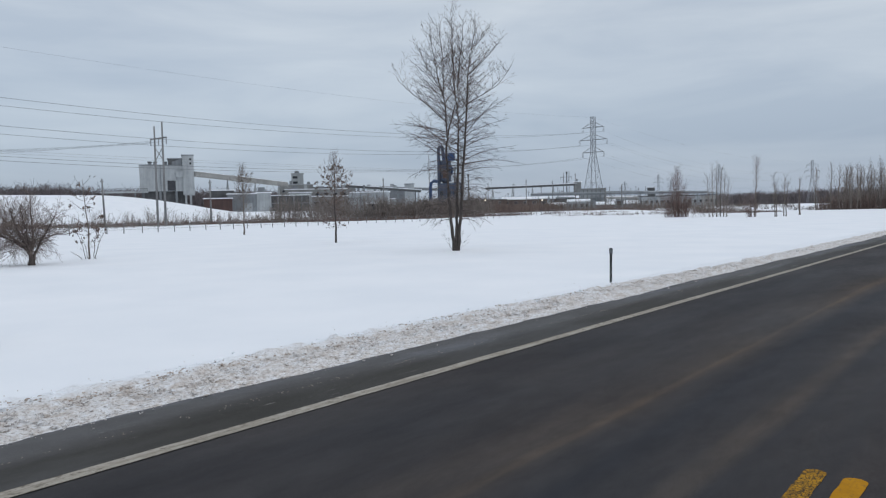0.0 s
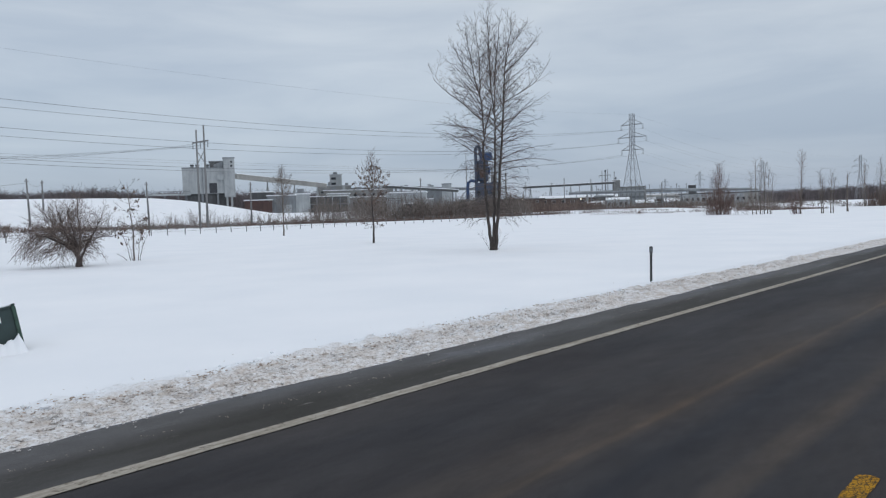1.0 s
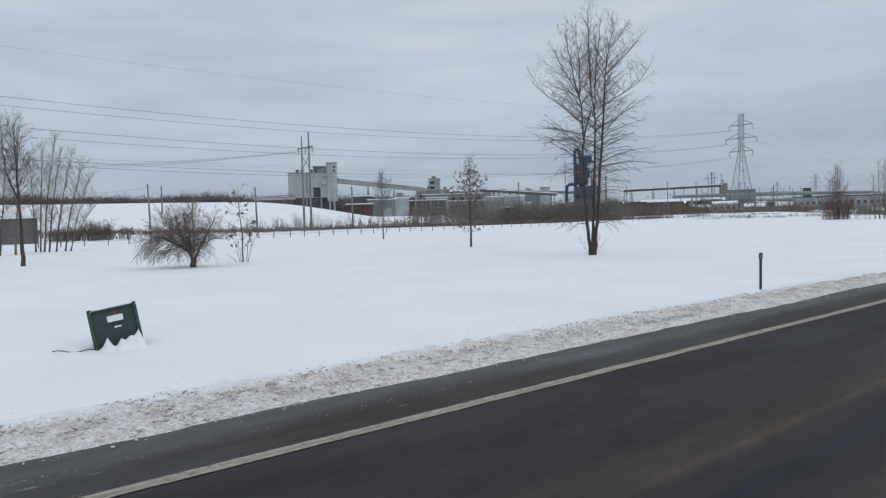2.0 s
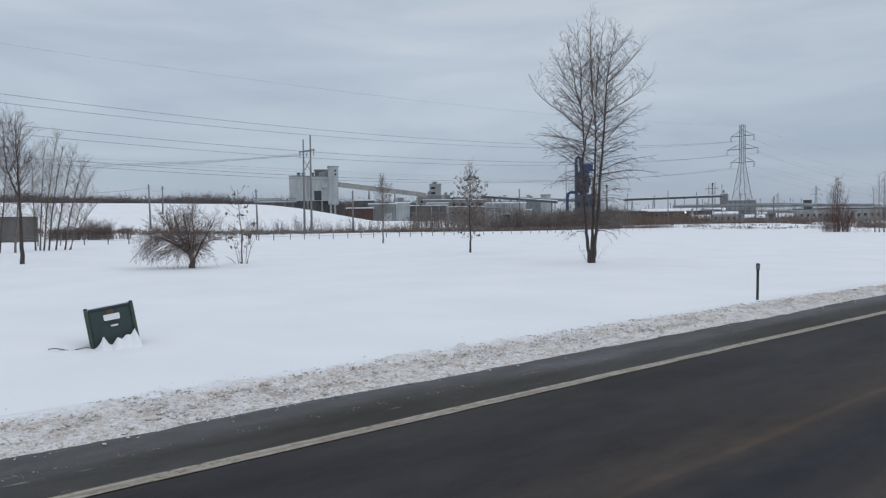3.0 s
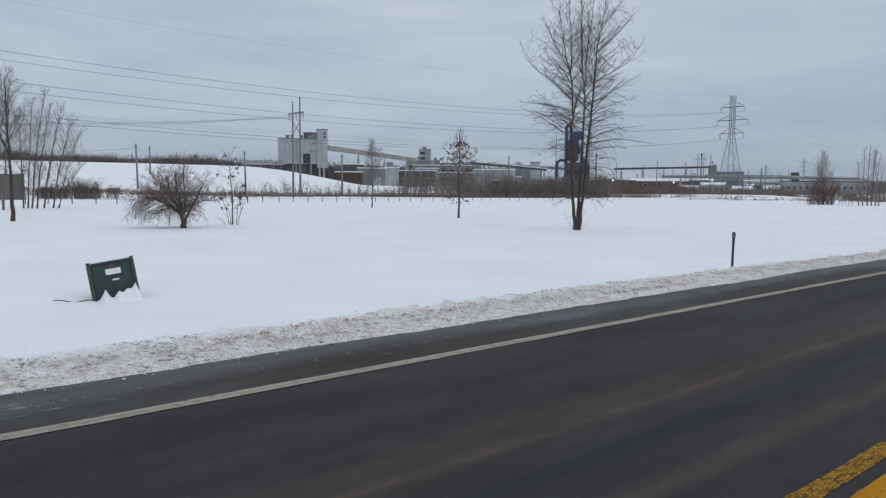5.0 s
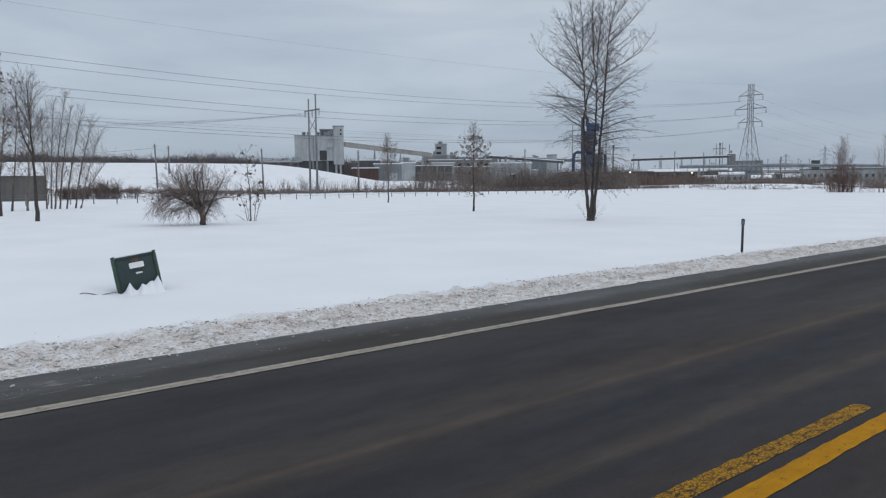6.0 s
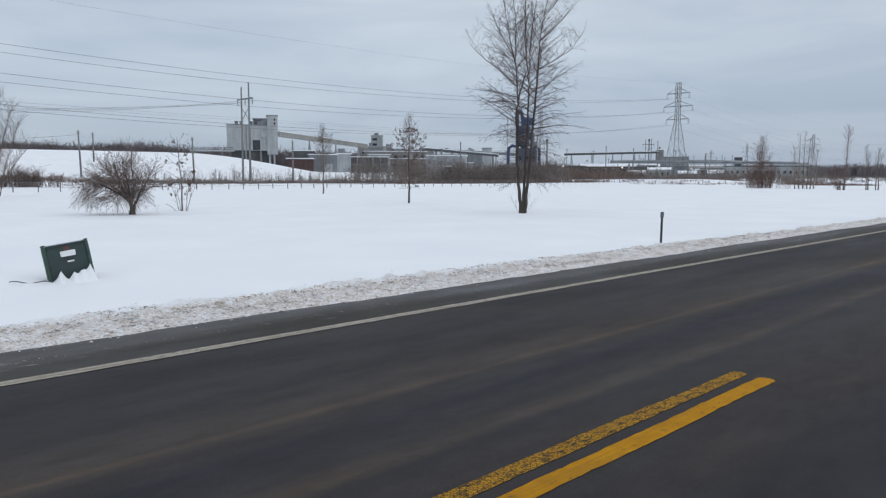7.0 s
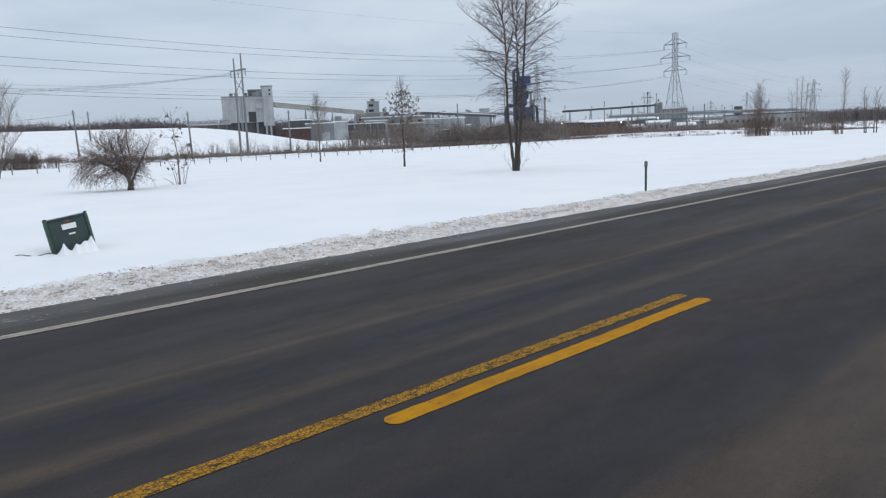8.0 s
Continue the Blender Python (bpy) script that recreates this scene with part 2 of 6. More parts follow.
# far brush: distance haze is put into the colour as a paler tone
BRUSH_HAZED = plain("dry_brush_hazed", (0.12, 0.103, 0.094), (0.24, 0.208, 0.19), 0.8, 0.95, 0, 0.0, island=0.4)
BRUSH_RED = plain("reddish_brush", (0.12, 0.088, 0.077), (0.20, 0.15, 0.13), 0.8, 0.95, 0, 0.0, island=0.4)
TWIG_GREY = plain("grey_twigs", (0.10, 0.082, 0.072), (0.19, 0.16, 0.14), 5.0, 0.9, 0, 0.0, island=0.4)
TWIG_PALE = plain("pale_grey_twigs", (0.16, 0.137, 0.124), (0.27, 0.235, 0.212), 5.0, 0.9, 0, 0.0, island=0.4)
WEEDS = plain("dry_weeds", (0.095, 0.065, 0.055), (0.19, 0.135, 0.112), 3.0, 0.95, 0, 0.0, island=0.4)
DEAD_LEAF = plain("dead_leaves", (0.075, 0.05, 0.04), (0.16, 0.11, 0.085), 7.0, 0.8, 0, 0.0, island=0.4)
FAR_WOOD = plain("distant_wood", (0.115, 0.100, 0.106), (0.175, 0.155, 0.16), 0.2, 0.95, 0, 0.0, island=0.4)
POLE_WOOD = plain("weathered_pole_wood", (0.135, 0.137, 0.140), (0.25, 0.252, 0.255), 3.0, 0.85, 0, 0.4, 0.15, 0.01, (1, 1, 0.1))
GALV = plain("galvanised_steel", (0.21, 0.225, 0.24), (0.31, 0.325, 0.34), 2.0, 0.6, 0.1, 0.0)
WIRE = plain("conductor", (0.10, 0.105, 0.11), (0.16, 0.165, 0.17), 1.0, 0.6, 0.3, 0.0)
GREEN = plain("dark_green_enamel", (0.013, 0.032, 0.033), (0.022, 0.046, 0.046), 6.0, 0.5, 0, 0.15, 0.2)
GREEN_EDGE = plain("faded_green_edge", (0.018, 0.046, 0.036), (0.04, 0.085, 0.062), 9.0, 0.6, 0, 0.2, 0.2)
LABEL_WHITE = plain("white_label", (0.70, 0.71, 0.72), (0.80, 0.80, 0.80), 9.0, 0.6, 0, 0.0, 0.06)
LABEL_RED = plain("faded_red_label", (0.075, 0.03, 0.026), (0.13, 0.05, 0.042), 14.0, 0.6, 0, 0.0, 0.2)
POST = plain("dark_steel_post", (0.035, 0.045, 0.042), (0.09, 0.10, 0.095), 14.0, 0.6, 0.2, 0.3)
# black of the reflector case, and of the latch's painted shadow
CASE_AND_SHADOW = plain("black_case_and_latch_shadow", (0.012, 0.013, 0.015), (0.03, 0.03, 0.032), 20.0, 0.4, 0, 0.2)
REFLECTOR = plain("grey_reflector", (0.10, 0.11, 0.12), (0.18, 0.19, 0.2), 40.0, 0.25, 0, 0.0)
CLAD_PALE = sheet_surface("pale_cladding", (0.29, 0.315, 0.33), (0.42, 0.445, 0.46))
CLAD_GREY = sheet_surface("grey_cladding", (0.15, 0.165, 0.18), (0.24, 0.26, 0.28))
# dark cladding; also painted shade under the mill and in the open-fronted hall
CLAD_AND_SHADE_DARK = sheet_surface("dark_cladding_and_shade", (0.055, 0.058, 0.062), (0.105, 0.11, 0.115))
CLAD_RED = sheet_surface("rust_red_cladding", (0.050, 0.026, 0.023), (0.085, 0.044, 0.038))
SHED_GREY = sheet_surface("brown_grey_boards", (0.085, 0.08, 0.077), (0.135, 0.128, 0.122))
CLAD_BROWN = sheet_surface("brown_brick", (0.07, 0.048, 0.040), (0.12, 0.085, 0.07))
CLAD_CREAM = sheet_surface("cream_cladding", (0.27, 0.27, 0.26), (0.38, 0.38, 0.365))
CONCRETE = plain("weathered_concrete", (0.17, 0.175, 0.175), (0.27, 0.275, 0.275), 1.2, 0.9, 0, 0.3, 0.2)
BLUE = sheet_surface("blue_painted_steel", (0.014, 0.044, 0.115), (0.034, 0.078, 0.19), 1.5, 0.5)
BLUE_WORN = sheet_surface("weathered_blue_steel", (0.026, 0.042, 0.078), (0.065, 0.088, 0.135), 1.0, 0.55)
RUST = plain("rusty_steel", (0.055, 0.032, 0.028), (0.10, 0.06, 0.048), 1.5, 0.85, 0.1, 0.3)
# window panes; also the painted shade of open doorways
GLASS_AND_SHADE_DARK = plain("dark_glass_and_opening_shade", (0.02, 0.024, 0.03), (0.045, 0.05, 0.06), 0.7, 0.15, 0, 0.0)
GLOW = links_of("lit_lamp_glass")[0]
GLOW.node_tree.nodes["Principled BSDF"].inputs["Emission Color"].default_value = (1.0, 0.86, 0.6, 1)
GLOW.node_tree.nodes["Principled BSDF"].inputs["Emission Strength"].default_value = 5.0


# ---------------------------------------------------------------- mesh helpers
def mesh_object(name, verts, faces, material, parent=None, smooth=False):
    me = bpy.data.meshes.new(name)
    me.from_pydata(verts, [], faces)
    me.materials.append(material)
    if smooth:
        me.polygons.foreach_set("use_smooth", [True] * len(me.polygons))
    me.update()
    ob = new(name, me)
    ob.parent = parent
    return ob


def part(name, bm, material, parent, label="", smooth=False):
    me = bpy.data.meshes.new(name)
    bmesh.ops.recalc_face_normals(bm, faces=bm.faces)
    bm.to_mesh(me)
    bm.free()
    me.materials.append(material)
    if smooth:
        me.polygons.foreach_set("use_smooth", [True] * len(me.polygons))
    ob = new(name, me)
    ob.parent = parent
    return tagged(ob, label)


def thing(name, m, label, category, group="", kind=""):
    ob = new(name)
    ob.empty_display_size = 0.2
    ob.matrix_world = m
    return tagged(ob, label, category, group, kind)


def box(x0, x1, y0, y1, z0, z1, bevel=0.0, bm=None):
    one = bmesh.new()
    bmesh.ops.create_cube(one, size=1.0)
    bmesh.ops.scale(one, vec=(x1 - x0, y1 - y0, z1 - z0), verts=one.verts)
    bmesh.ops.translate(one, vec=((x0 + x1) / 2, (y0 + y1) / 2, (z0 + z1) / 2), verts=one.verts)
    if bevel:
        bmesh.ops.bevel(one, geom=list(one.edges), offset=bevel, segments=2, affect="EDGES")
    if bm is None:
        return one
    me = bpy.data.meshes.new("tmp")
    one.to_mesh(me)
    one.free()
    bm.from_mesh(me)
    bpy.data.meshes.remove(me)
    return bm


def tube_into(verts, faces, pts, radii, sides=4):
    """Adds a tapered tube along pts, closed at the ends."""
    base = len(verts)
    count = len(pts)
    for i, (p, r) in enumerate(zip(pts, radii)):
        d = (pts[min(i + 1, count - 1)] - pts[max(i - 1, 0)])
        d = d.normalized() if d.length > 1e-9 else Vector((0, 0, 1))
        side = d.cross(Vector((0.31, 0.95, 0.1)) if abs(d.z) > 0.5 else Vector((0, 0, 1))).normalized()
        other = d.cross(side)
        for k in range(sides):
            a = 2 * math.pi * k / sides
            verts.append(p + (side * math.cos(a) + other * math.sin(a)) * r)
    for i in range(count - 1):
        for k in range(sides):
            a, b = base + i * sides + k, base + i * sides + (k + 1) % sides
            faces.append((a, b, b + sides, a + sides))
    faces.append(tuple(range(base + sides - 1, base - 1, -1)))
    faces.append(tuple(range(base + (count - 1) * sides, base + count * sides)))


def beam_mesh(segments, r, sides=4):
    verts, faces = [], []
    for a, b, *rr in segments:
        k = rr[0] if rr else r
        tube_into(verts, faces, [Vector(a), Vector(b)], [k, k], sides)
    return verts, faces


def smooth(a, b, v):
    u = min(1.0, max(0.0, (v - a) / (b - a)))
    return u * u * (3 - 2 * u)


def ground_z(x, y):
    """Height of the snow-covered ground."""
    hill = 8.3 * smooth(158, 212, y) * (1 - smooth(93, 160, x)) * (1 - smooth(700, 900, y))
    yard = 2.7 * smooth(150, 188, y) * (1 - smooth(150, 205, x)) * (1 - smooth(700, 900, y))
    hill = max(hill, yard) + 1.0 * smooth(115, 168, x) * smooth(60, 88, y) * (1 - smooth(600, 800, x)) * (1 - smooth(140, 170, y))
    hill -= 0.8 * smooth(125, 235, x) * (1 - smooth(60, 88, y)) * smooth(8, 20, y) + 0.06 * math.exp(-((x + 0.95) ** 2 + (y - 10.75) ** 2) / 0.3)
    a = abs(y)
    bank = -0.17 + 0.07 * smooth(4.72, 5.15, a) - 0.29 * smooth(5.3, 7.4, a) - 0.2 * smooth(35, 75, a) - 0.2 * smooth(75, 130, a)
    roll = 0.05 * noise.noise(Vector((x * 0.06, y * 0.06, 0.3))) * smooth(6, 14, a)
    far = 0.5 * noise.noise(Vector((x * 0.012, y * 0.012, 4.0))) * smooth(110, 200, a)
    return bank + roll + far + hill


# ---------------------------------------------------------------- ground and road
def steps(parts):
    out = []
    for a, b, s in parts:
        k = max(1, round((b - a) / s))
        out += [a + (b - a) * i / k for i in range(k)]
    return out + [parts[-1][1]]


def make_ground():
    xs = steps([(-2400, -300, 150), (-300, -40, 13), (-40, -3, 0.8), (-3, 1, 0.1), (1, 40, 0.8), (40, 180, 4), (180, 600, 20), (600, 3000, 150)])
    ys = steps([(-1800, -200, 160), (-200, -12, 12), (-12, -4.4, 0.6), (-4.4, 4.4, 4.4), (4.4, 8, 0.2), (8, 9.8, 0.6), (9.8, 11.8, 0.1), (11.8, 40, 1.0), (40, 150, 4), (150, 240, 5), (240, 700, 30), (700, 3200, 140)])
    verts = [(x, y, ground_z(x, y)) for x in xs for y in ys]
    ny = len(ys)
    faces = [(i * ny + j, (i + 1) * ny + j, (i + 1) * ny + j + 1, i * ny + j + 1) for i in range(len(xs) - 1) for j in range(ny - 1)]
    ob = mesh_object("ground", verts, faces, SNOW, smooth=True)
    tagged(ob, "smooth white snow over a flat open field and a low hill", "snow", kind="structure")


def crown(y):
    return -0.02 * abs(y)


def strip(name, x0, x1, y0, y1, lift, material, label, category, edge=0.0, step=4.0, cap=0.0):
    """A long strip that lies on the cambered road; edge: how ragged its sides are; cap: how far its ends are rounded."""
    xs = steps([(x0, x1, step)])
    cuts = 4 if y0 < 0 < y1 else 2
    ys = [y0 + (y1 - y0) * k / cuts for k in range(cuts + 1)]
    if y0 < 0 < y1:
        ys[2] = 0.0
    verts, faces = [], []
    for x in xs:
        sq = 1.0
        if cap:
            near = min(x - x0, x1 - x)
            sq = math.sqrt(max(0.08, 1 - max(0.0, 1 - near / cap) ** 2))
        for k, y in enumerate(ys):
            mid = (y0 + y1) / 2
            yy = mid + (y - mid) * sq
            if edge and k in (0, cuts):
                yy += edge * noise.noise(Vector((x * 1.7, y * 3.0, 1.0))) + edge * 0.6 * noise.noise(Vector((x * 9.0, y * 3.0, 5.0)))
            verts.append((x, yy, crown(yy) + lift))
    w = cuts + 1
    faces = [(i * w + k, (i + 1) * w + k, (i + 1) * w + k + 1, i * w + k + 1) for i in range(len(xs) - 1) for k in range(cuts)]
    ob = mesh_object(name, verts, faces, material, smooth=True)
    return tagged(ob, label, category, kind="structure")


def make_road():
    strip("road", -700, 1600, -3.42, 3.42, 0.0, ASPHALT, "dark two-lane asphalt road with brown grit streaks", "road")
    strip("shoulder", -700, 1600, 3.42, 4.95, -0.004, SHOULDER, "grey salt-stained asphalt road shoulder beside the snowbank", "road")
    strip("shoulder", -700, 1600, -4.95, -3.42, -0.004, SHOULDER, "grey salt-stained asphalt road shoulder", "road")
    strip("edge_line", -40, 40, 3.43, 3.565, 0.004, WHITE_PAINT, "worn white painted edge line on the road", "road marking", 0.008, 0.06)
    strip("edge_line", 40, 900, 3.435, 3.56, 0.006, WHITE_PAINT, "worn white painted edge line on the road", "road marking", 0.006, 2.0)
    strip("centre_line", -40, 0.02, 0.035, 0.145, 0.003, YELLOW_WORN, "crazed and worn solid yellow centre line", "road marking", 0.010, 0.03, 0.05)
    strip("centre_dash", -3.05, 0.0, -0.158, -0.046, 0.003, YELLOW_PAINT, "bright yellow painted centre dash with rounded ends", "road marking", 0.009, 0.02, 0.05)


def bank_foot(x, y):
    """What the ridge lies on: the verge, or the shoulder's edge under its foot."""
    return max(ground_z(x, y), crown(y) - 0.014)


def make_bank():
    """The ridge that the plough has thrown up along the shoulder."""
    xs = steps([(-60, -9, 0.5), (-9, 22, 0.06), (22, 60, 0.25), (60, 260, 1.5)])
    ys = steps([(4.26, 6.15, 0.06)])
    verts = []
    for x in xs:
        shift = 0.12 * noise.noise(Vector((x * 0.35, 0.0, 2.0))) + 0.05 * noise.noise(Vector((x * 2.3, 0.0, 7.0)))
        for y in ys:
            u = y - shift
            outer = 0.48 * smooth(3.0, 16.0, x)
            up = smooth(4.50, 4.84, u) * (1 - smooth(5.40 - outer, 6.05 - outer, u))
            crest = math.exp(-((u - 5.50 + outer * 0.8) / 0.17) ** 2) * max(0.0, noise.noise(Vector((x * 2.6, y * 1.5, 9.0))) + 0.12)
            lump = noise.fractal(Vector((x * 3.0, y * 3.6, 0.0)), 0.9, 2.1, 5)
            z = bank_foot(x, y) + 0.058 * up + 0.066 * lump * up * smooth(4.6, 5.0, u) + 0.075 * crest + 0.016 * noise.noise(Vector((x * 11, y * 13, 3.0))) * up
            if y > 6.08 or y < 4.3:
                z = ground_z(x, y) - 0.03
            verts.append((x, y, z))
    ny = len(ys)
    faces = [(i * ny + j, (i + 1) * ny + j, (i + 1) * ny + j + 1, i * ny + j + 1) for i in range(len(xs) - 1) for j in range(ny - 1)]
    ob = mesh_object("snowbank", verts, faces, SNOW_DIRTY, smooth=True)
    tagged(ob, "low ploughed ridge of dirty sand-flecked snow beside the shoulder", "snowbank", kind="structure")


def clumps(name, material, count, label, seed, size, spread, lift, bunch=0.0, far=6.2):
    """Lumps broken from the ridge, joined into one."""
    rng = random.Random(seed)
    ball = bmesh.new()
    bmesh.ops.create_icosphere(ball, subdivisions=1, radius=1.0)
    shape, tris = [v.co.copy() for v in ball.verts], [[v.index for v in f.verts] for f in ball.faces]
    ball.free()
    verts, faces = [], []
    made = 0
    while made < count:
        x = rng.uniform(-7, 15) if rng.random() < 0.72 else rng.uniform(15, 60)
        y = min(max(rng.gauss(*spread), 3.85), far)
        if bunch and noise.noise(Vector((x * 2.6, y * 1.5, 9.0))) < rng.uniform(-0.6, 0.25) * bunch:
            continue
        made += 1
        r = size * rng.uniform(0.35, 1.0) ** 2 * (1.5 if rng.random() < 0.05 else 1.0)
        outer = 0.48 * smooth(3.0, 16.0, x)
        y -= outer * 0.8 * smooth(5.0, 5.5, y)
        on_bank = smooth(4.50, 4.84, y) * (1 - smooth(5.40 - outer, 6.05 - outer, y))
        crest = max(0.0, noise.noise(Vector((x * 2.6, y * 1.5, 9.0))) + 0.12) * math.exp(-((y - 5.52 + outer * 0.8) / 0.17) ** 2)
        z = max(crown(y) if y < 4.6 else -9.0, bank_foot(x, y) + 0.058 * on_bank + 0.06 * crest) + lift * r
        turn = Euler((rng.uniform(0, 6), rng.uniform(0, 6), rng.uniform(0, 6))).to_matrix()
        flat = Vector((rng.uniform(0.8, 1.7), rng.uniform(0.7, 1.2), rng.uniform(0.4, 0.75)))
        base = len(verts)
        for v in shape:
            w = turn @ (v * rng.uniform(0.7, 1.15))
            verts.append((x + w.x * flat.x * r, y + w.y * flat.y * r, z + w.z * flat.z * r))
        faces += [[base + k for k in f] for f in tris]
    tagged(mesh_object(name, verts, faces, material), label, "snow", kind="stuff")


# ---------------------------------------------------------------- trees
class Plant:
    """Stems and twigs of one bare tree or bush, grown by rule."""

    def __init__(self, seed):
        self.rng = random.Random(seed)
        self.trunk, self.crown, self.tips = ([], []), ([], []), []

    def stem(self, pts, r0, r1, sides=7, into=None):
        """A smooth stem through the control points; returns its points and radii."""
        pts = [Vector(p) for p in pts]
        fine, radii = [], []
        n = len(pts)
        for i in range(n - 1):
            p0, p1, p2, p3 = pts[max(i - 1, 0)], pts[i], pts[i + 1], pts[min(i + 2, n - 1)]
            for k in range(5):
                u = k / 5
                fine.append(0.5 * ((2 * p1) + (p2 - p0) * u + (2 * p0 - 5 * p1 + 4 * p2 - p3) * u * u + (3 * p1 - p0 - 3 * p2 + p3) * u ** 3))
        fine.append(pts[-1])
        for i in range(len(fine)):
            radii.append(r0 + (r1 - r0) * (i / (len(fine) - 1)) ** 0.72)
            if 0 < i < len(fine) - 1:
                fine[i] = fine[i] + Vector((self.rng.gauss(0, 0.012), self.rng.gauss(0, 0.012), 0))
        tube_into(*(into or self.trunk), fine, radii, sides)
        return fine, radii

    def spray(self, start, way, length, r, lift, level, gap=0.2, share=0.42, thin=0.005, spread=(30, 52), bend=0.05):
        """A slender branch that curves by lift, with side twigs set alternately along it."""
        rng = self.rng
        n = max(3, min(9, int(length / 0.22)))
        pts, radii, d = [start.copy()], [r], way.normalized()
        for i in range(n):
            d = (d + Vector((rng.gauss(0, bend), rng.gauss(0, bend), rng.gauss(0, bend) + lift * 5 / n))).normalized()
            pts.append(pts[-1] + d * (length / n))
            radii.append(max(thin * 0.6, r * (1 - 0.86 * ((i + 1) / n) ** 0.8)))
        tube_into(*self.crown, pts, radii, 4 if level > 1 else 3)
        self.tips.append(pts[-1])
        if level < 1:
            return
        at, flip = length * 0.2 + gap * rng.random(), rng.choice((-1, 1))
        while at < length * 0.96:
            u = at / length * n
            i = min(n - 1, int(u))
            p, axis = pts[i].lerp(pts[i + 1], u - i), (pts[i + 1] - pts[i]).normalized()
            flat = axis.cross(Vector((rng.gauss(0, 0.45), rng.gauss(0, 0.45), 1))).normalized() * flip
            out = (flat + axis.cross(flat) * rng.gauss(0, 0.5)).normalized()
            a = radians(rng.uniform(*spread))
            k = (length - at) * share * rng.uniform(0.7, 1.3) + gap * rng.uniform(0.5, 1.1)
            self.spray(p, axis * math.cos(a) + out * math.sin(a), k, max(thin, radii[i] * 0.5), lift * 0.8 + 0.012, level - 1, gap * 0.9, share, thin, spread, bend * 1.3)
            at += gap * rng.uniform(0.7, 1.3)
            flip = -flip

    def deck(self, fine, radii, low, every, reach, angle, lift, level=2, gap=0.2, thin=0.005, share=0.42, high=99.0, spread=(30, 52)):
        """Sets sprays along a stem, turning round it. reach, angle (degrees from upright) and lift go by the height."""
        rng, gone, turn = self.rng, 0.0, self.rng.uniform(0, 6)
        for i in range(len(fine) - 1):
            gone += (fine[i + 1] - fine[i]).length
            while gone > every:
                gone -= every * rng.uniform(0.8, 1.2)
                p = fine[i].lerp(fine[i + 1], rng.random())
                if not low < p.z < high:
                    continue
                turn += 2.4 + rng.gauss(0, 0.4)
                a = radians(angle(p.z) + rng.gauss(0, 7))
                k = reach(p.z) * rng.uniform(0.5, 1.08)
                self.spray(p, Vector((math.cos(turn) * math.sin(a), math.sin(turn) * math.sin(a), math.cos(a))), k, max(thin * 1.3, min(radii[i] * 0.6, 0.0075 * k + 0.003)), lift(p.z), level, gap, share, thin, spread)

    def leaves(self, count, size, low=0.0, high=99.0):
        """Withered leaves in little bunches at the tips."""
        rng, verts, faces = self.rng, [], []
        tips = [t for t in self.tips if low < t.z < high]
        for _ in range(count):
            t = rng.choice(tips)
            for _ in range(rng.randint(2, 4)):
                c = t + Vector((rng.gauss(0, size * 0.6), rng.gauss(0, size * 0.6), rng.gauss(-size * 0.4, size * 0.5)))
                m = Euler((rng.uniform(0, 6), rng.uniform(0, 6), rng.uniform(0, 6))).to_matrix()
                s, base = size * rng.uniform(0.6, 1.2), len(verts)
                for v in ((-1, 0, 0), (0, -0.45, 0.25), (1, 0, -0.1), (0, 0.45, 0.3), (0.1, 0, -0.05)):
                    verts.append(c + m @ (Vector(v) * s))
                faces += [(base, base + 1, base + 4), (base + 1, base + 2, base + 4), (base + 2, base + 3, base + 4), (base + 3, base, base + 4)]
        return verts, faces

    def make(self, name, x, y, label, category, bark, twigs, group="", sink=0.06, leaf=None, yaw=0.0):
        ob = thing(name, pose(x, y, ground_z(x, y) - sink, 0, 0, yaw), label, category, group)
        mesh_object("trunk", *self.trunk, bark, ob, True)
        mesh_object("crown", *self.crown, twigs, ob)
        if leaf:
            tagged(mesh_object("foliage", *leaf, DEAD_LEAF, ob), "withered brown leaves", kind="stuff")
        return ob


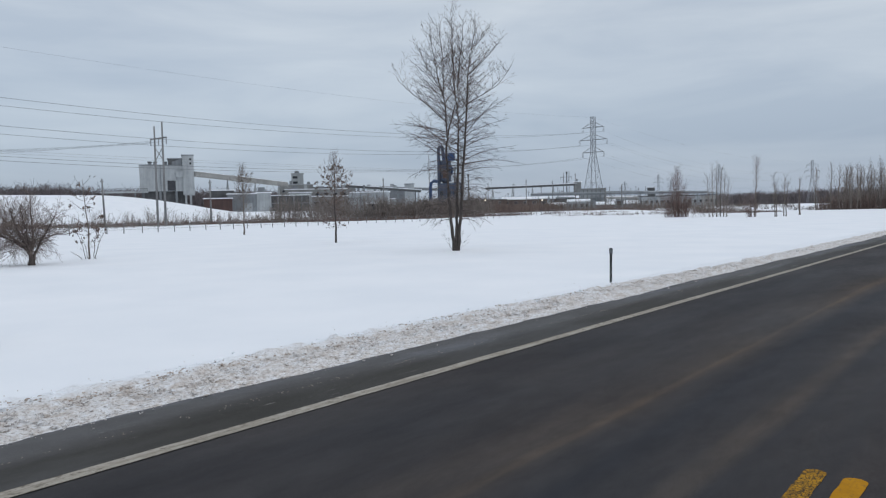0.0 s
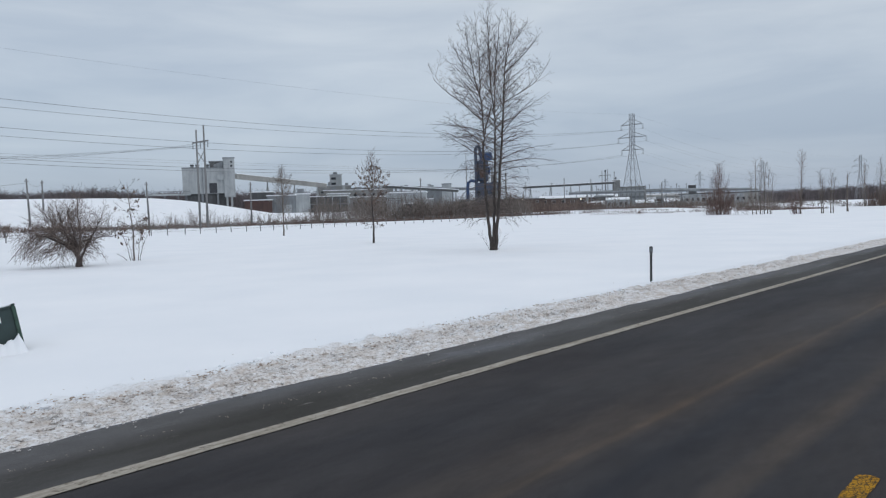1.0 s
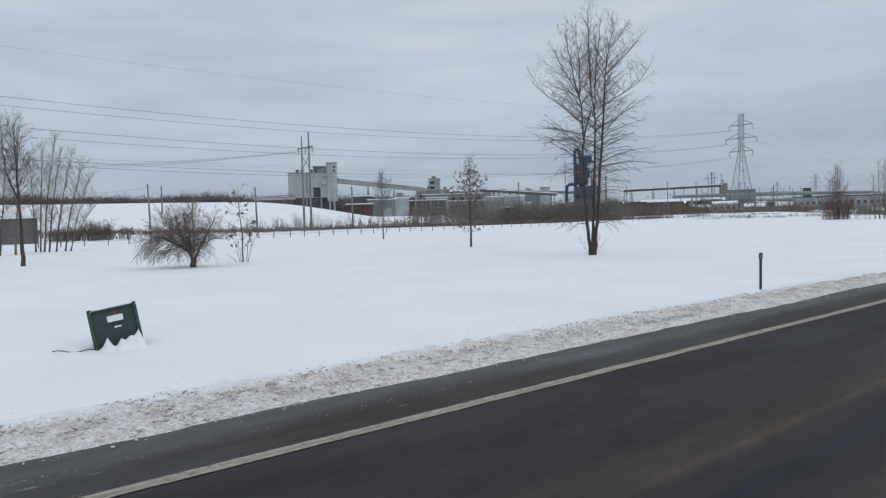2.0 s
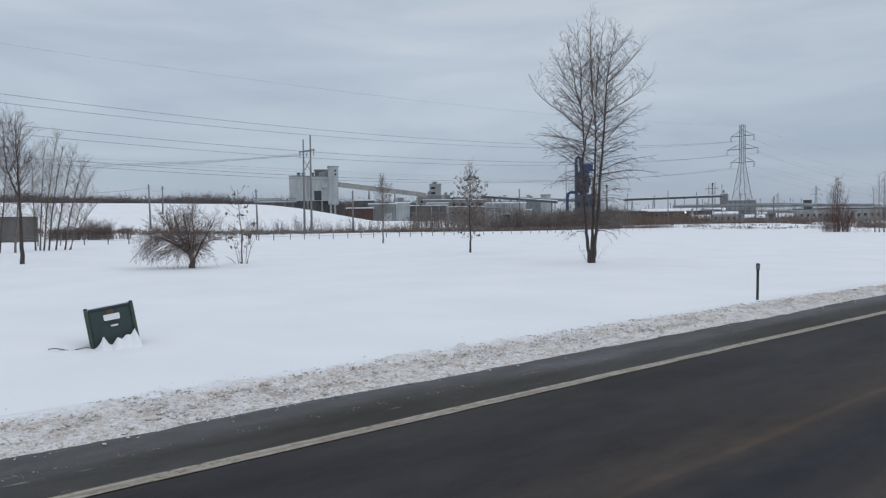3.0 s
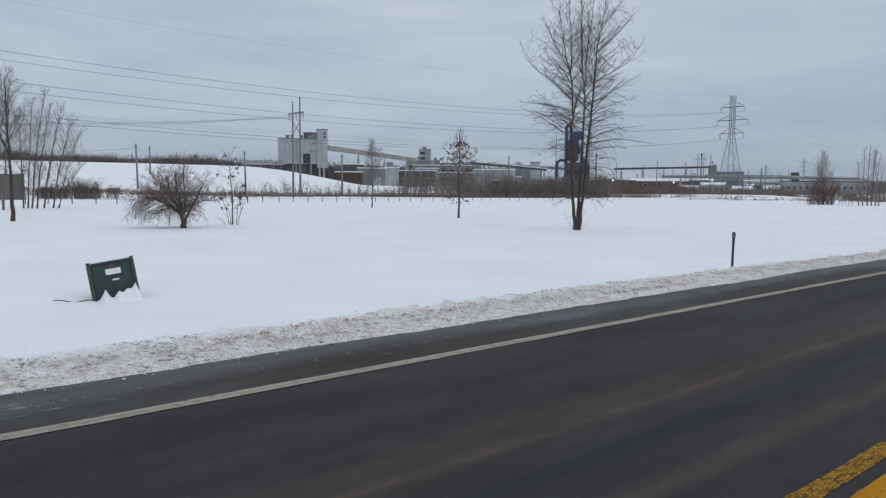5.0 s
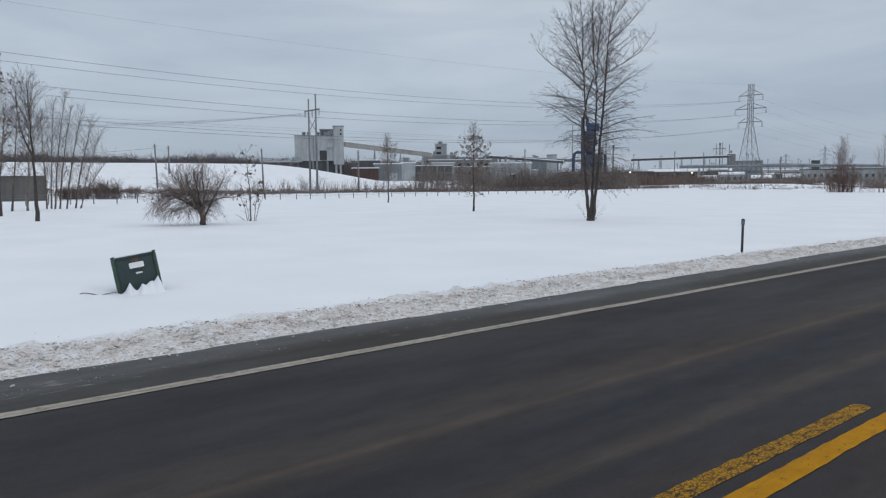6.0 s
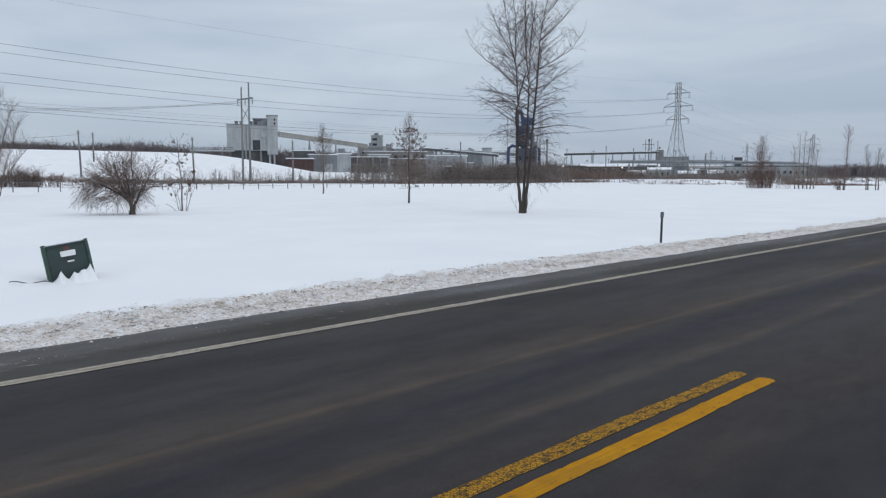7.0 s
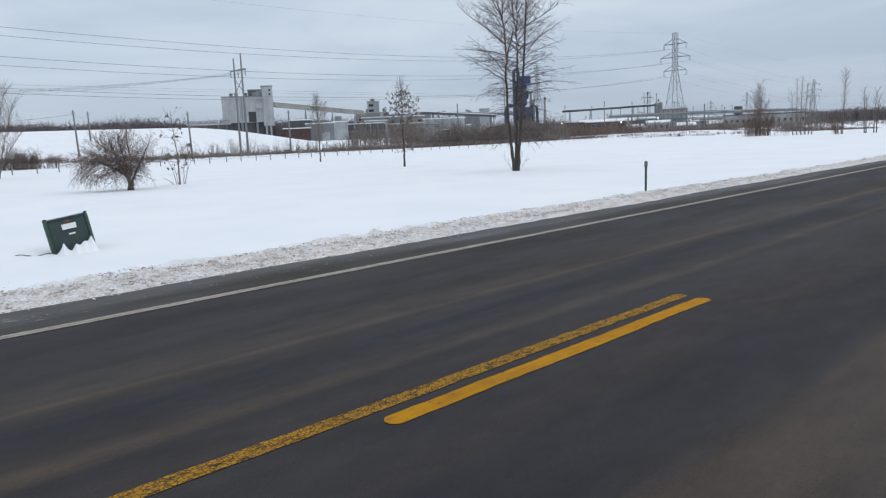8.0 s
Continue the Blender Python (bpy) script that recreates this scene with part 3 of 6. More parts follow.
def make_main_tree():
    t = Plant(11)
    stems = [
        ([(-0.05, 0, 0), (-0.18, 0.04, 1.35), (-0.26, 0.06, 2.3), (-0.31, 0.10, 4.2), (-0.28, 0.14, 5.1), (-0.36, 0.2, 6.5), (-0.60, 0.28, 7.5), (-0.78, 0.32, 8.6), (-0.95, 0.36, 9.5)], 0.085, 0.007),
        ([(0.10, 0.02, 0), (0.23, -0.04, 1.5), (0.34, -0.12, 3.2), (0.50, -0.2, 5.1), (0.58, -0.26, 6.5), (0.63, -0.30, 7.5), (0.80, -0.34, 8.6), (1.0, -0.40, 9.7)], 0.088, 0.007),
        ([(0.02, 0.0, 0), (0.07, 0.02, 1.55), (0.14, 0.03, 3.2), (0.20, 0.02, 4.9), (0.19, 0.0, 5.9), (0.08, -0.02, 7.0), (0.03, -0.02, 8.4), (-0.02, 0.0, 10.4)], 0.075, 0.006),
        ([(-0.27, 0.13, 5.0), (-0.12, 0.06, 5.6), (0.08, -0.01, 6.3)], 0.04, 0.028),
        ([(0.23, 0.0, 7.2), (0.34, 0.12, 8.4), (0.46, 0.16, 9.3), (0.52, 0.18, 10.1)], 0.034, 0.006),
        ([(-0.40, 0.2, 6.8), (-0.38, 0.1, 8.0), (-0.48, 0.05, 9.1), (-0.54, 0.0, 9.9)], 0.032, 0.006),
        ([(-0.32, 0.15, 5.7), (-1.2, 0.1, 6.5), (-1.9, -0.1, 7.0), (-2.4, -0.2, 7.5)], 0.030, 0.006),
        ([(0.58, -0.26, 6.4), (1.2, -0.2, 6.75), (1.9, -0.1, 7.2), (2.5, 0.1, 7.9)], 0.030, 0.006),
        ([(-0.45, 0.22, 7.0), (-1.0, 0.5, 8.0), (-1.3, 0.7, 8.7), (-1.55, 0.8, 9.2)], 0.026, 0.005),
        ([(0.64, -0.3, 7.6), (1.2, -0.6, 8.1), (1.7, -0.8, 8.6), (2.1, -0.9, 9.1)], 0.026, 0.005),
        ([(0.80, -0.34, 8.7), (1.2, -0.1, 9.1), (1.6, 0.1, 9.7)], 0.02, 0.005),
        ([(0.1, 0.0, 6.8), (0.0, -0.7, 7.8), (-0.1, -1.3, 8.7), (-0.1, -1.6, 9.3)], 0.028, 0.005),
        ([(0.2, 0.0, 5.9), (0.3, 0.9, 7.0), (0.2, 1.5, 8.0), (0.2, 1.8, 8.9)], 0.028, 0.005),
    ]

    def reach(h):
        return 1.9 * smooth(1.8, 3.0, h) + 0.8 * smooth(3.0, 4.2, h) - 0.75 * smooth(5.8, 7.6, h) - 1.2 * smooth(7.4, 9.8, h)

    def angle(h):
        return 74 - 14 * smooth(3.0, 4.4, h) - 12 * smooth(5.2, 7.2, h) - 18 * smooth(7.4, 9.6, h)

    def lift(h):
        return -0.15 + 0.07 * smooth(2.8, 4.2, h) + 0.06 * smooth(4.4, 6.0, h) + 0.035 * smooth(6.0, 8.0, h)

    for k, (pts, r0, r1) in enumerate(stems):
        fine, radii = t.stem(pts, r0, r1, 9 if k < 3 else 5, None if k < 6 else t.crown)
        if k in (0, 1, 2):
            t.deck(fine, radii, 2.2, 0.10, reach, angle, lift, 2, 0.185, 0.0050, 0.38)
        elif k in (4, 5):
            t.deck(fine, radii, 2.4, 0.18, reach, angle, lift, 2, 0.185, 0.0050, 0.38)
        elif k > 5:
            t.deck(fine, radii, 2.4, 0.14, lambda h: 1.25 - 0.55 * smooth(7.4, 9.4, h), lambda h: 46, lambda h: 0.03, 2, 0.20, 0.0048, 0.36)
    # thin suckers and the drooping lowest boughs
    for k in range(7):
        a = k * 0.9
        t.spray(Vector((0.14 * math.cos(a), 0.14 * math.sin(a), 0.02)), Vector((math.cos(a) * 0.6, math.sin(a) * 0.6, 1)), t.rng.uniform(0.4, 1.1), 0.006, 0.02, 1, 0.25, 0.3, 0.004)
    for k in range(34):
        a = k * 2.4 + t.rng.gauss(0, 0.3)
        side = 0.24 * (1 if math.cos(a) > 0 else -1)
        t.spray(Vector((side, 0.0, t.rng.uniform(1.4, 2.7))), Vector((math.cos(a), math.sin(a), 0.25)), t.rng.uniform(0.9, 1.8), 0.011, -0.16, 2, 0.22, 0.36, 0.0045)
    t.make("tall_tree", 20.64, 19.11, "tall bare multi-stemmed tree with upswept twigs standing in snow", "tree", BARK, TWIG, yaw=-47)


def make_saplings():
    t = Plant(21)
    f, r = t.stem([(0, 0, 0), (0.03, 0, 1.2), (-0.02, 0.02, 2.6), (0.04, 0, 3.8), (0, 0, 5.1)], 0.075, 0.006)
    t.deck(f, r, 1.7, 0.055, lambda h: 1.5 - 0.95 * smooth(3.3, 4.9, h), lambda h: 60 - 34 * smooth(2.2, 4.2, h), lambda h: 0.05, 2, 0.2, 0.0055, 0.4)
    t.deck(f, r, 0.8, 0.07, lambda h: 1.05, lambda h: 82, lambda h: 0.02, 1, 0.2, 0.0045, 0.3, 1.9)
    t.make("young_tree", 24.4, 31.1, "slim young tree still holding withered brown leaves", "tree", BARK, BUSH_TWIG, "young planted trees", leaf=t.leaves(520, 0.052, 0.8, 4.6))
    t = Plant(22)
    f, r = t.stem([(0, 0, 0), (0.02, 0, 1.6), (0.05, 0.02, 3.2), (-0.03, 0, 4.8), (0.02, 0, 6.0)], 0.085, 0.008)
    t.deck(f, r, 1.4, 0.05, lambda h: 1.0 * smooth(1.2, 2.0, h) + 0.75 * smooth(2, 3.2, h) - 1.1 * smooth(4.0, 6.0, h), lambda h: 50 - 20 * smooth(2, 5, h), lambda h: 0.04, 2, 0.2, 0.0085, 0.42)
    t.make("young_tree", 34.4, 54.4, "slim bare young tree with grey-brown twigs in the snow", "tree", TWIG_GREY, TWIG_GREY, "young planted trees")
    t = Plant(23)
    f, r = t.stem([(0, 0, 0), (0.03, 0.02, 1.2), (-0.05, 0, 2.4), (-0.12, 0, 3.5)], 0.045, 0.008)
    t.deck(f, r, 1.1, 0.17, lambda h: 0.85 - 0.4 * smooth(2.6, 3.5, h), lambda h: 70 - 12 * smooth(2, 3.4, h), lambda h: 0.07, 1, 0.28, 0.008, 0.3)
    t.deck(f, r, 0.5, 0.2, lambda h: 0.8, lambda h: 70, lambda h: 0.0, 1, 0.3, 0.005, 0.3, 1.1)
    for dx, hh in ((-0.32, 1.2), (0.3, 1.5), (0.45, 1.2), (-0.15, 0.9), (-0.55, 0.4)):
        f, r = t.stem([(dx * 0.5, 0.1, 0), (dx * 0.8, 0.1, hh * 0.5), (dx * 1.35, 0.05, hh)], 0.020, 0.006, 5)
        t.deck(f, r, 0.4, 0.2, lambda h: 0.35, lambda h: 36, lambda h: 0.05, 1, 0.2, 0.004)
    t.make("young_tree", 10.1, 30.95, "spindly sapling with leaf clumps on its top twigs", "tree", TWIG_GREY, TWIG, "young planted trees", leaf=t.leaves(64, 0.08, 0.8), yaw=-40)


def make_bush():
    """The spreading old bush: a short leaning trunk and arching limbs whose outer twigs hang to the snow."""
    t = Plant(31)
    limbs = [
        ([(0, 0, 0), (0.0, 0, 0.45), (-0.22, 0, 0.95), (-0.50, 0.1, 1.5), (-0.72, 0.1, 2.3)], 0.14),
        ([(0.03, 0, 0), (-0.02, 0.02, 0.5), (-0.35, -0.2, 0.9), (-0.95, -0.3, 1.25), (-1.4, -0.3, 1.35), (-1.8, -0.35, 1.05)], 0.085),
        ([(-0.05, 0, 0.5), (-0.3, 0.4, 1.1), (-0.8, 0.9, 1.6), (-1.4, 1.2, 1.7)], 0.055),
        ([(0.10, 0.03, 0), (0.12, 0, 0.4), (0.34, 0.1, 0.95), (0.65, 0.1, 1.5), (0.95, 0, 2.0)], 0.075),
        ([(0.0, 0, 0.4), (0.08, -0.4, 1.1), (0.1, -0.8, 1.7), (0.05, -1.0, 2.3)], 0.055),
        ([(0.0, 0, 0.5), (0.05, 0.2, 1.3), (-0.1, 0.5, 2.1), (-0.12, 0.6, 2.75)], 0.055),
        ([(-0.15, 0, 0.8), (-0.6, -0.6, 1.3), (-1.0, -0.9, 1.6), (-1.5, -1.1, 1.4)], 0.05),
        ([(0.25, 0.1, 0.95), (0.7, 0.5, 1.2), (1.15, 0.6, 1.2)], 0.035),
        ([(-0.35, 0, 1.2), (-0.85, 0.0, 1.8), (-1.2, 0, 2.2)], 0.04),
        ([(0.1, 0, 0.7), (0.3, -0.5, 1.3), (0.6, -0.8, 1.6)], 0.035),
        ([(-0.6, -0.2, 1.1), (-1.1, 0.4, 1.5), (-1.5, 0.6, 1.35), (-1.8, 0.6, 0.95)], 0.035),
    ]
    for k, (pts, r0) in enumerate(limbs):
        f, r = t.stem(pts, r0, 0.010, 7, None if k < 4 else t.crown)
        t.deck(f, r, 0.7, 0.042, lambda h: 0.95 - 0.25 * smooth(1.6, 2.4, h), lambda h: 66 - 30 * smooth(1.2, 2.2, h), lambda h: -0.03 + 0.06 * smooth(1.3, 2.2, h), 2, 0.16, 0.0046, 0.40, 99.0, (32, 62))
    # outer twigs that arch over and hang down, most of them away from the trunk's lean
    for k in range(190):
        a = t.rng.uniform(0, 6.28)
        c = Vector((-0.65 + 0.2 * t.rng.gauss(0, 1), 0, 0))
        d = t.rng.uniform(0.3, 1.05)
        p = c + Vector((math.cos(a) * d * 1.15, math.sin(a) * d * 0.85, t.rng.uniform(0.7, 1.5)))
        if p.x > 0.45:
            continue
        t.spray(p, Vector((math.cos(a) - 0.35, math.sin(a), 0.1)), t.rng.uniform(0.45, 1.05), 0.008, -0.24, 2, 0.19, 0.38, 0.0046, (28, 60))
    for k in range(70):
        a, d = t.rng.uniform(0, 6.28), t.rng.uniform(0.1, 1.0)
        p = Vector((-0.35 + math.cos(a) * d * 1.2, math.sin(a) * d * 0.9, 1.75 - 0.35 * d))
        t.spray(p, Vector((math.cos(a) * 0.5 * d, math.sin(a) * 0.5 * d, 1)), t.rng.uniform(0.5, 1.05), 0.008, 0.02, 2, 0.2, 0.36, 0.0046, (26, 50))
    for k in range(60):
        a, d = t.rng.uniform(0, 6.28), t.rng.uniform(0.2, 0.75)
        t.spray(Vector((-0.15 + math.cos(a) * d, math.sin(a) * d, t.rng.uniform(0.55, 1.1))), Vector((math.cos(a), math.sin(a), 0.0)), t.rng.uniform(0.4, 0.8), 0.007, -0.12, 2, 0.2, 0.36, 0.0044, (28, 60))
    for k in range(12):
        a = k * 0.55
        t.spray(Vector((-0.2 + 0.3 * math.cos(a), 0.25 * math.sin(a), 0.0)), Vector((math.cos(a) * 0.5, math.sin(a) * 0.4, 1)), t.rng.uniform(0.25, 0.6), 0.005, 0.0, 1, 0.15, 0.3, 0.004)
    t.make("bush", 7.12, 29.2, "spreading bare brown bush with drooping outer twigs", "bush", BARK, BUSH_TWIG, yaw=-40)


def make_left_trees():
    t = Plant(41)
    f, r = t.stem([(0, 0, 0), (0.0, 0, 1.5), (-0.05, 0.02, 3.0), (-0.1, 0, 4.7), (-0.15, 0, 7.0)], 0.12, 0.010)
    up = lambda h: 1.1 * smooth(1.6, 2.6, h) + 1.2 * smooth(2.6, 4.2, h) - 1.2 * smooth(4.6, 7.0, h)
    t.deck(f, r, 1.8, 0.065, up, lambda h: 50 - 18 * smooth(3, 6, h), lambda h: 0.04, 2, 0.24, 0.0055, 0.36)
    f, r = t.stem([(-0.08, 0, 3.3), (-0.55, 0.1, 4.3), (-0.75, 0.1, 5.3), (-0.8, 0.1, 6.7)], 0.055, 0.008, 6)
    t.deck(f, r, 2.0, 0.08, up, lambda h: 44, lambda h: 0.04, 2, 0.24, 0.0055, 0.36)
    t.make("roadside_tree", 2.58, 39.08, "bare tree with fine upswept twigs and a forked trunk", "tree", BARK, TWIG, "trees by the fence", yaw=-40)
    t = Plant(45)
    f, r = t.stem([(0, 0, 0), (0.02, 0, 2.0), (0.1, 0.02, 4.2), (0.0, 0, 6.0), (0.1, 0, 9.6)], 0.18, 0.012)
    t.deck(f, r, 2.2, 0.075, lambda h: 1.3 * smooth(2.0, 3.4, h) + 0.8 * smooth(3.4, 5, h) - 1.2 * smooth(6, 9.0, h), lambda h: 54 - 14 * smooth(4, 8, h), lambda h: 0.05, 2, 0.26, 0.0075, 0.38)
    t.make("roadside_tree", 2.32, 48.96, "tall bare tree holding a few dark curled leaves", "tree", BARK, TWIG_GREY, "trees by the fence", leaf=t.leaves(150, 0.10, 4.0), yaw=-40)
    # the fan of pale stems by the fence
    t = Plant(42)
    for foot, top, tall in ((-1.5, -0.9, 8.8), (-1.1, 0.2, 9.6), (-0.6, 0.7, 8.4), (-0.1, 1.5, 8.2), (0.3, 2.0, 7.4), (0.7, 2.5, 6.2), (0.9, 3.4, 4.2), (-1.9, -2.0, 7.6)):
        y = t.rng.gauss(0, 0.4)
        f, r = t.stem([(foot, y, 0), (foot + (top - foot) * 0.25, y, tall * 0.35), (foot + (top - foot) * 0.62, y, tall * 0.7), (top, y, tall)], 0.085 if tall > 7 else 0.05, 0.010, 6)
        t.deck(f, r, 1.4, 0.10, lambda z: 1.7 - 0.8 * smooth(5, 9, z), lambda z: 32, lambda z: 0.02, 1, 0.2, 0.0095, 0.42)
    t.make("tree_clump", 9.8, 65.7, "clump of slender bare leaning stems behind the field", "tree", TWIG_GREY, TWIG_GREY, "trees by the fence", yaw=-30)
    t = Plant(44)
    for foot, top, tall in ((-2.2, -1.9, 8.6), (-1.2, -0.2, 8.8), (-0.2, 1.0, 8.2), (0.9, 1.7, 7.2), (2.0, 2.6, 7.8)):
        f, r = t.stem([(foot, 0.2, 0), (foot + (top - foot) * 0.5, 0.2, tall * 0.5), (top, 0, tall)], 0.10, 0.012, 6)
        t.deck(f, r, 2.0, 0.10, lambda z: 1.9 - 0.8 * smooth(5, 9, z), lambda z: 38, lambda z: 0.03, 1, 0.2, 0.0095, 0.42)
    t.make("tree_clump", 4.0, 62.0, "tall clump of bare stems with fine grey twigs", "tree", TWIG_GREY, TWIG_GREY, "trees by the fence", yaw=-30)


def make_row_trees():
    """The scattered clumps on the far side of the field."""
    t = Plant(51)
    for k in range(85):
        a, d = t.rng.uniform(0, 6.28), 1.7 * math.sqrt(t.rng.uniform(0.01, 1.0))
        f, r = t.stem([(math.cos(a) * d, math.sin(a) * d, 0), (math.cos(a) * d * 1.1, math.sin(a) * d * 1.1, 1.5), (math.cos(a) * d * 1.6, math.sin(a) * d * 1.6, t.rng.uniform(2.0, 3.8))], 0.03, 0.008, 4)
        t.deck(f, r, 0.2, 0.26, lambda z: 0.8, lambda z: 36, lambda z: 0.01, 1, 0.2, 0.0085)
    for dx, h in ((-0.9, 5.8), (-0.2, 7.0), (0.5, 7.2), (1.1, 6.4), (2.3, 4.6)):
        f, r = t.stem([(dx * 0.8, 0, 0), (dx, 0.2, h * 0.5), (dx * 1.2, 0, h)], 0.09, 0.014, 6)
        t.deck(f, r, 2.2, 0.11, lambda z: 1.7 - 0.7 * smooth(4, 7, z), lambda z: 38, lambda z: 0.05, 1, 0.25, 0.0085)
    for k in range(30):
        a, d = t.rng.uniform(0, 6.28), t.rng.uniform(0.6, 2.1)
        t.spray(Vector((math.cos(a) * d, math.sin(a) * d, 0)), Vector((math.cos(a) * 0.4, math.sin(a) * 0.4, 1)), t.rng.uniform(0.7, 1.9), 0.014, 0.0, 1, 0.2, 0.3, 0.0085)
    t.make("thicket", 98.4, 40.5, "thicket of red-brown twigs round a few bare trees", "bush", TWIG_RED, TWIG_RED, "clumps across the field", sink=0.1)
    t = Plant(52)
    for dx, h in ((-0.9, 5.6), (-0.4, 7.2), (0.1, 7.6), (0.6, 6.8), (1.0, 6.0), (1.4, 5.0)):
        f, r = t.stem([(dx, 0, 0), (dx * 1.1, 0.2, h * 0.5), (dx * 1.25, 0, h)], 0.075, 0.012, 6)
        t.deck(f, r, 1.2, 0.13, lambda z: 1.25 - 0.5 * smooth(4, 7, z), lambda z: 34, lambda z: 0.03, 1, 0.22, 0.0085, 0.4)
    for k in range(34):
        dx = t.rng.uniform(-3.4, 1.5)
        t.spray(Vector((dx, t.rng.uniform(-0.6, 0.6), 0)), Vector((t.rng.gauss(0, 0.3), 0, 1)), t.rng.uniform(0.8, 2.2), 0.014, 0.0, 1, 0.2, 0.4, 0.008)
    t.make("tree_clump", 98.05, 34.75, "clump of thin bare trees above grey scrub", "tree", TWIG_GREY, TWIG_PALE, "clumps across the field", sink=0.1, yaw=-60)
    t = Plant(53)
    f, r = t.stem([(0.3, 0, 0), (0.35, 0.1, 2.4), (0.45, 0, 4.6), (0.5, 0, 8.0)], 0.11, 0.014, 6)
    t.deck(f, r, 2.4, 0.09, lambda z: 1.0 + 0.45 * smooth(4.5, 6, z) - 0.9 * smooth(6.4, 8.0, z), lambda z: 28, lambda z: 0.02, 1, 0.22, 0.009, 0.4)
    for k in range(46):
        dx = t.rng.uniform(-2.0, 0.4)
        t.spray(Vector((dx * 0.45 + 0.2, t.rng.uniform(-0.6, 0.6), 0)), Vector((dx * 0.2, 0, 1)), t.rng.uniform(1.4, 3.4), 0.02, 0.0, 1, 0.22, 0.4, 0.009)
    t.make("tree_clump", 94.2, 28.7, "single tall slim tree beside low brown scrub", "tree", TWIG_GREY, TWIG_RED, "clumps across the field", sink=0.1, yaw=-65)
    t = Plant(54)
    for dx, h in ((-0.55, 5.4), (0.5, 5.2), (-0.35, 4.4), (0.75, 4.4)):
        f, r = t.stem([(dx, 0, 0), (dx * 1.1, 0.2, h * 0.5), (dx * 1.3, 0, h)], 0.085, 0.012, 6)
        t.deck(f, r, 0.9, 0.10, lambda z: 1.15 - 0.4 * smooth(3, 5, z), lambda z: 36, lambda z: 0.04, 1, 0.22, 0.0085, 0.4)
    t.make("tree_clump", 96.7, 26.05, "pair of small bare trees in the snow", "tree", TWIG_GREY, TWIG_GREY, "clumps across the field", sink=0.1, yaw=-65)
    t = Plant(55)
    f, r = t.stem([(0, 0, 0), (0.1, 0.1, 2.4), (0, 0, 5.2)], 0.15, 0.03, 6)
    t.deck(f, r, 1.2, 0.12, lambda z: 0.9, lambda z: 36, lambda z: 0.04, 1, 0.22, 0.009, 0.4)
    t.make("small_tree", 107.3, 26.2, "stubby small bare tree in the snow", "tree", TWIG_GREY, TWIG_GREY, "clumps across the field", sink=0.1)
    models = []
    for s in (61, 62, 63, 64):
        t = Plant(s)
        h = t.rng.uniform(12.0, 15.0)
        f, r = t.stem([(0, 0, 0), (t.rng.gauss(0, 0.2), 0.2, h * 0.35), (t.rng.gauss(0, 0.3), 0, h * 0.7), (t.rng.gauss(0, 0.3), 0, h)], 0.19, 0.03, 6)
        t.deck(f, r, 2.0, 0.17, lambda z: 3.2 - 1.9 * smooth(7, 14, z), lambda z: 32, lambda z: 0.03, 1, 0.36, 0.018, 0.4, 99.0, (22, 46))
        models.append(t.make("wood_edge_tree", 250 + s - 61, 56 - 4 * (s - 61), "tall slender bare tree at the edge of the wood", "tree", TWIG_GREY, TWIG_PALE, "trees of the wood edge", sink=0.2))
    rng = random.Random(5)
    for k in range(80):
        x, y = 250 + rng.uniform(-6, 26), 50 - k * 0.50 + rng.gauss(0, 1)
        copy_thing(models[k % 4], pose(x, y, ground_z(x, y) - 0.2, 0, 0, rng.uniform(0, 360)) @ Matrix.Scale(rng.uniform(0.75, 1.08), 4))


def scrub(name, material, spots, label, seed, stems, thick=0.012, spread=0.8, category="bushes", lean_most=0.5, twigs=4):
    """Many bare bushes joined into one. spots: x, y, height."""
    rng, verts, faces = random.Random(seed), [], []
    side = min(0.6, 2.2 * lean_most)
    for x, y, h in spots:
        base = Vector((x, y, ground_z(x, y) - 0.05))
        for _ in range(stems):
            a, lean = rng.uniform(0, 6.28), rng.uniform(0.03, lean_most)
            hh = h * rng.uniform(0.5, 1.0)
            foot = base + Vector((rng.gauss(0, spread * 0.5), rng.gauss(0, spread * 0.5), 0))
            out = Vector((math.cos(a) * lean, math.sin(a) * lean, 1.0))
            mid = foot + out * hh * 0.5
            tip = mid + (out + Vector((rng.gauss(0, 0.2), rng.gauss(0, 0.2), 0))) * hh * 0.5
            tube_into(verts, faces, [foot, mid, tip], [thick * 1.5, thick, thick * 0.4], 3)
            for _ in range(twigs):
                s = foot.lerp(mid, rng.uniform(0.4, 1)) if rng.random() < 0.5 else mid.lerp(tip, rng.random())
                d = Vector((rng.gauss(0, side), rng.gauss(0, side), rng.uniform(0.3, 1)))
                tube_into(verts, faces, [s, s + d * hh * rng.uniform(0.12, 0.3)], [thick * 0.7, thick * 0.35], 3)
    tagged(mesh_object(name, verts, faces, material), label, category, kind="stuff")


def fence_y(x):
    return 80.0 + 0.05 * x


def bearing(degrees, far):
    """A point of the plan, by its direction from east and its distance from the road's centre."""
    return -4.1 + far * math.cos(radians(degrees)), -0.9 + far * math.sin(radians(degrees))


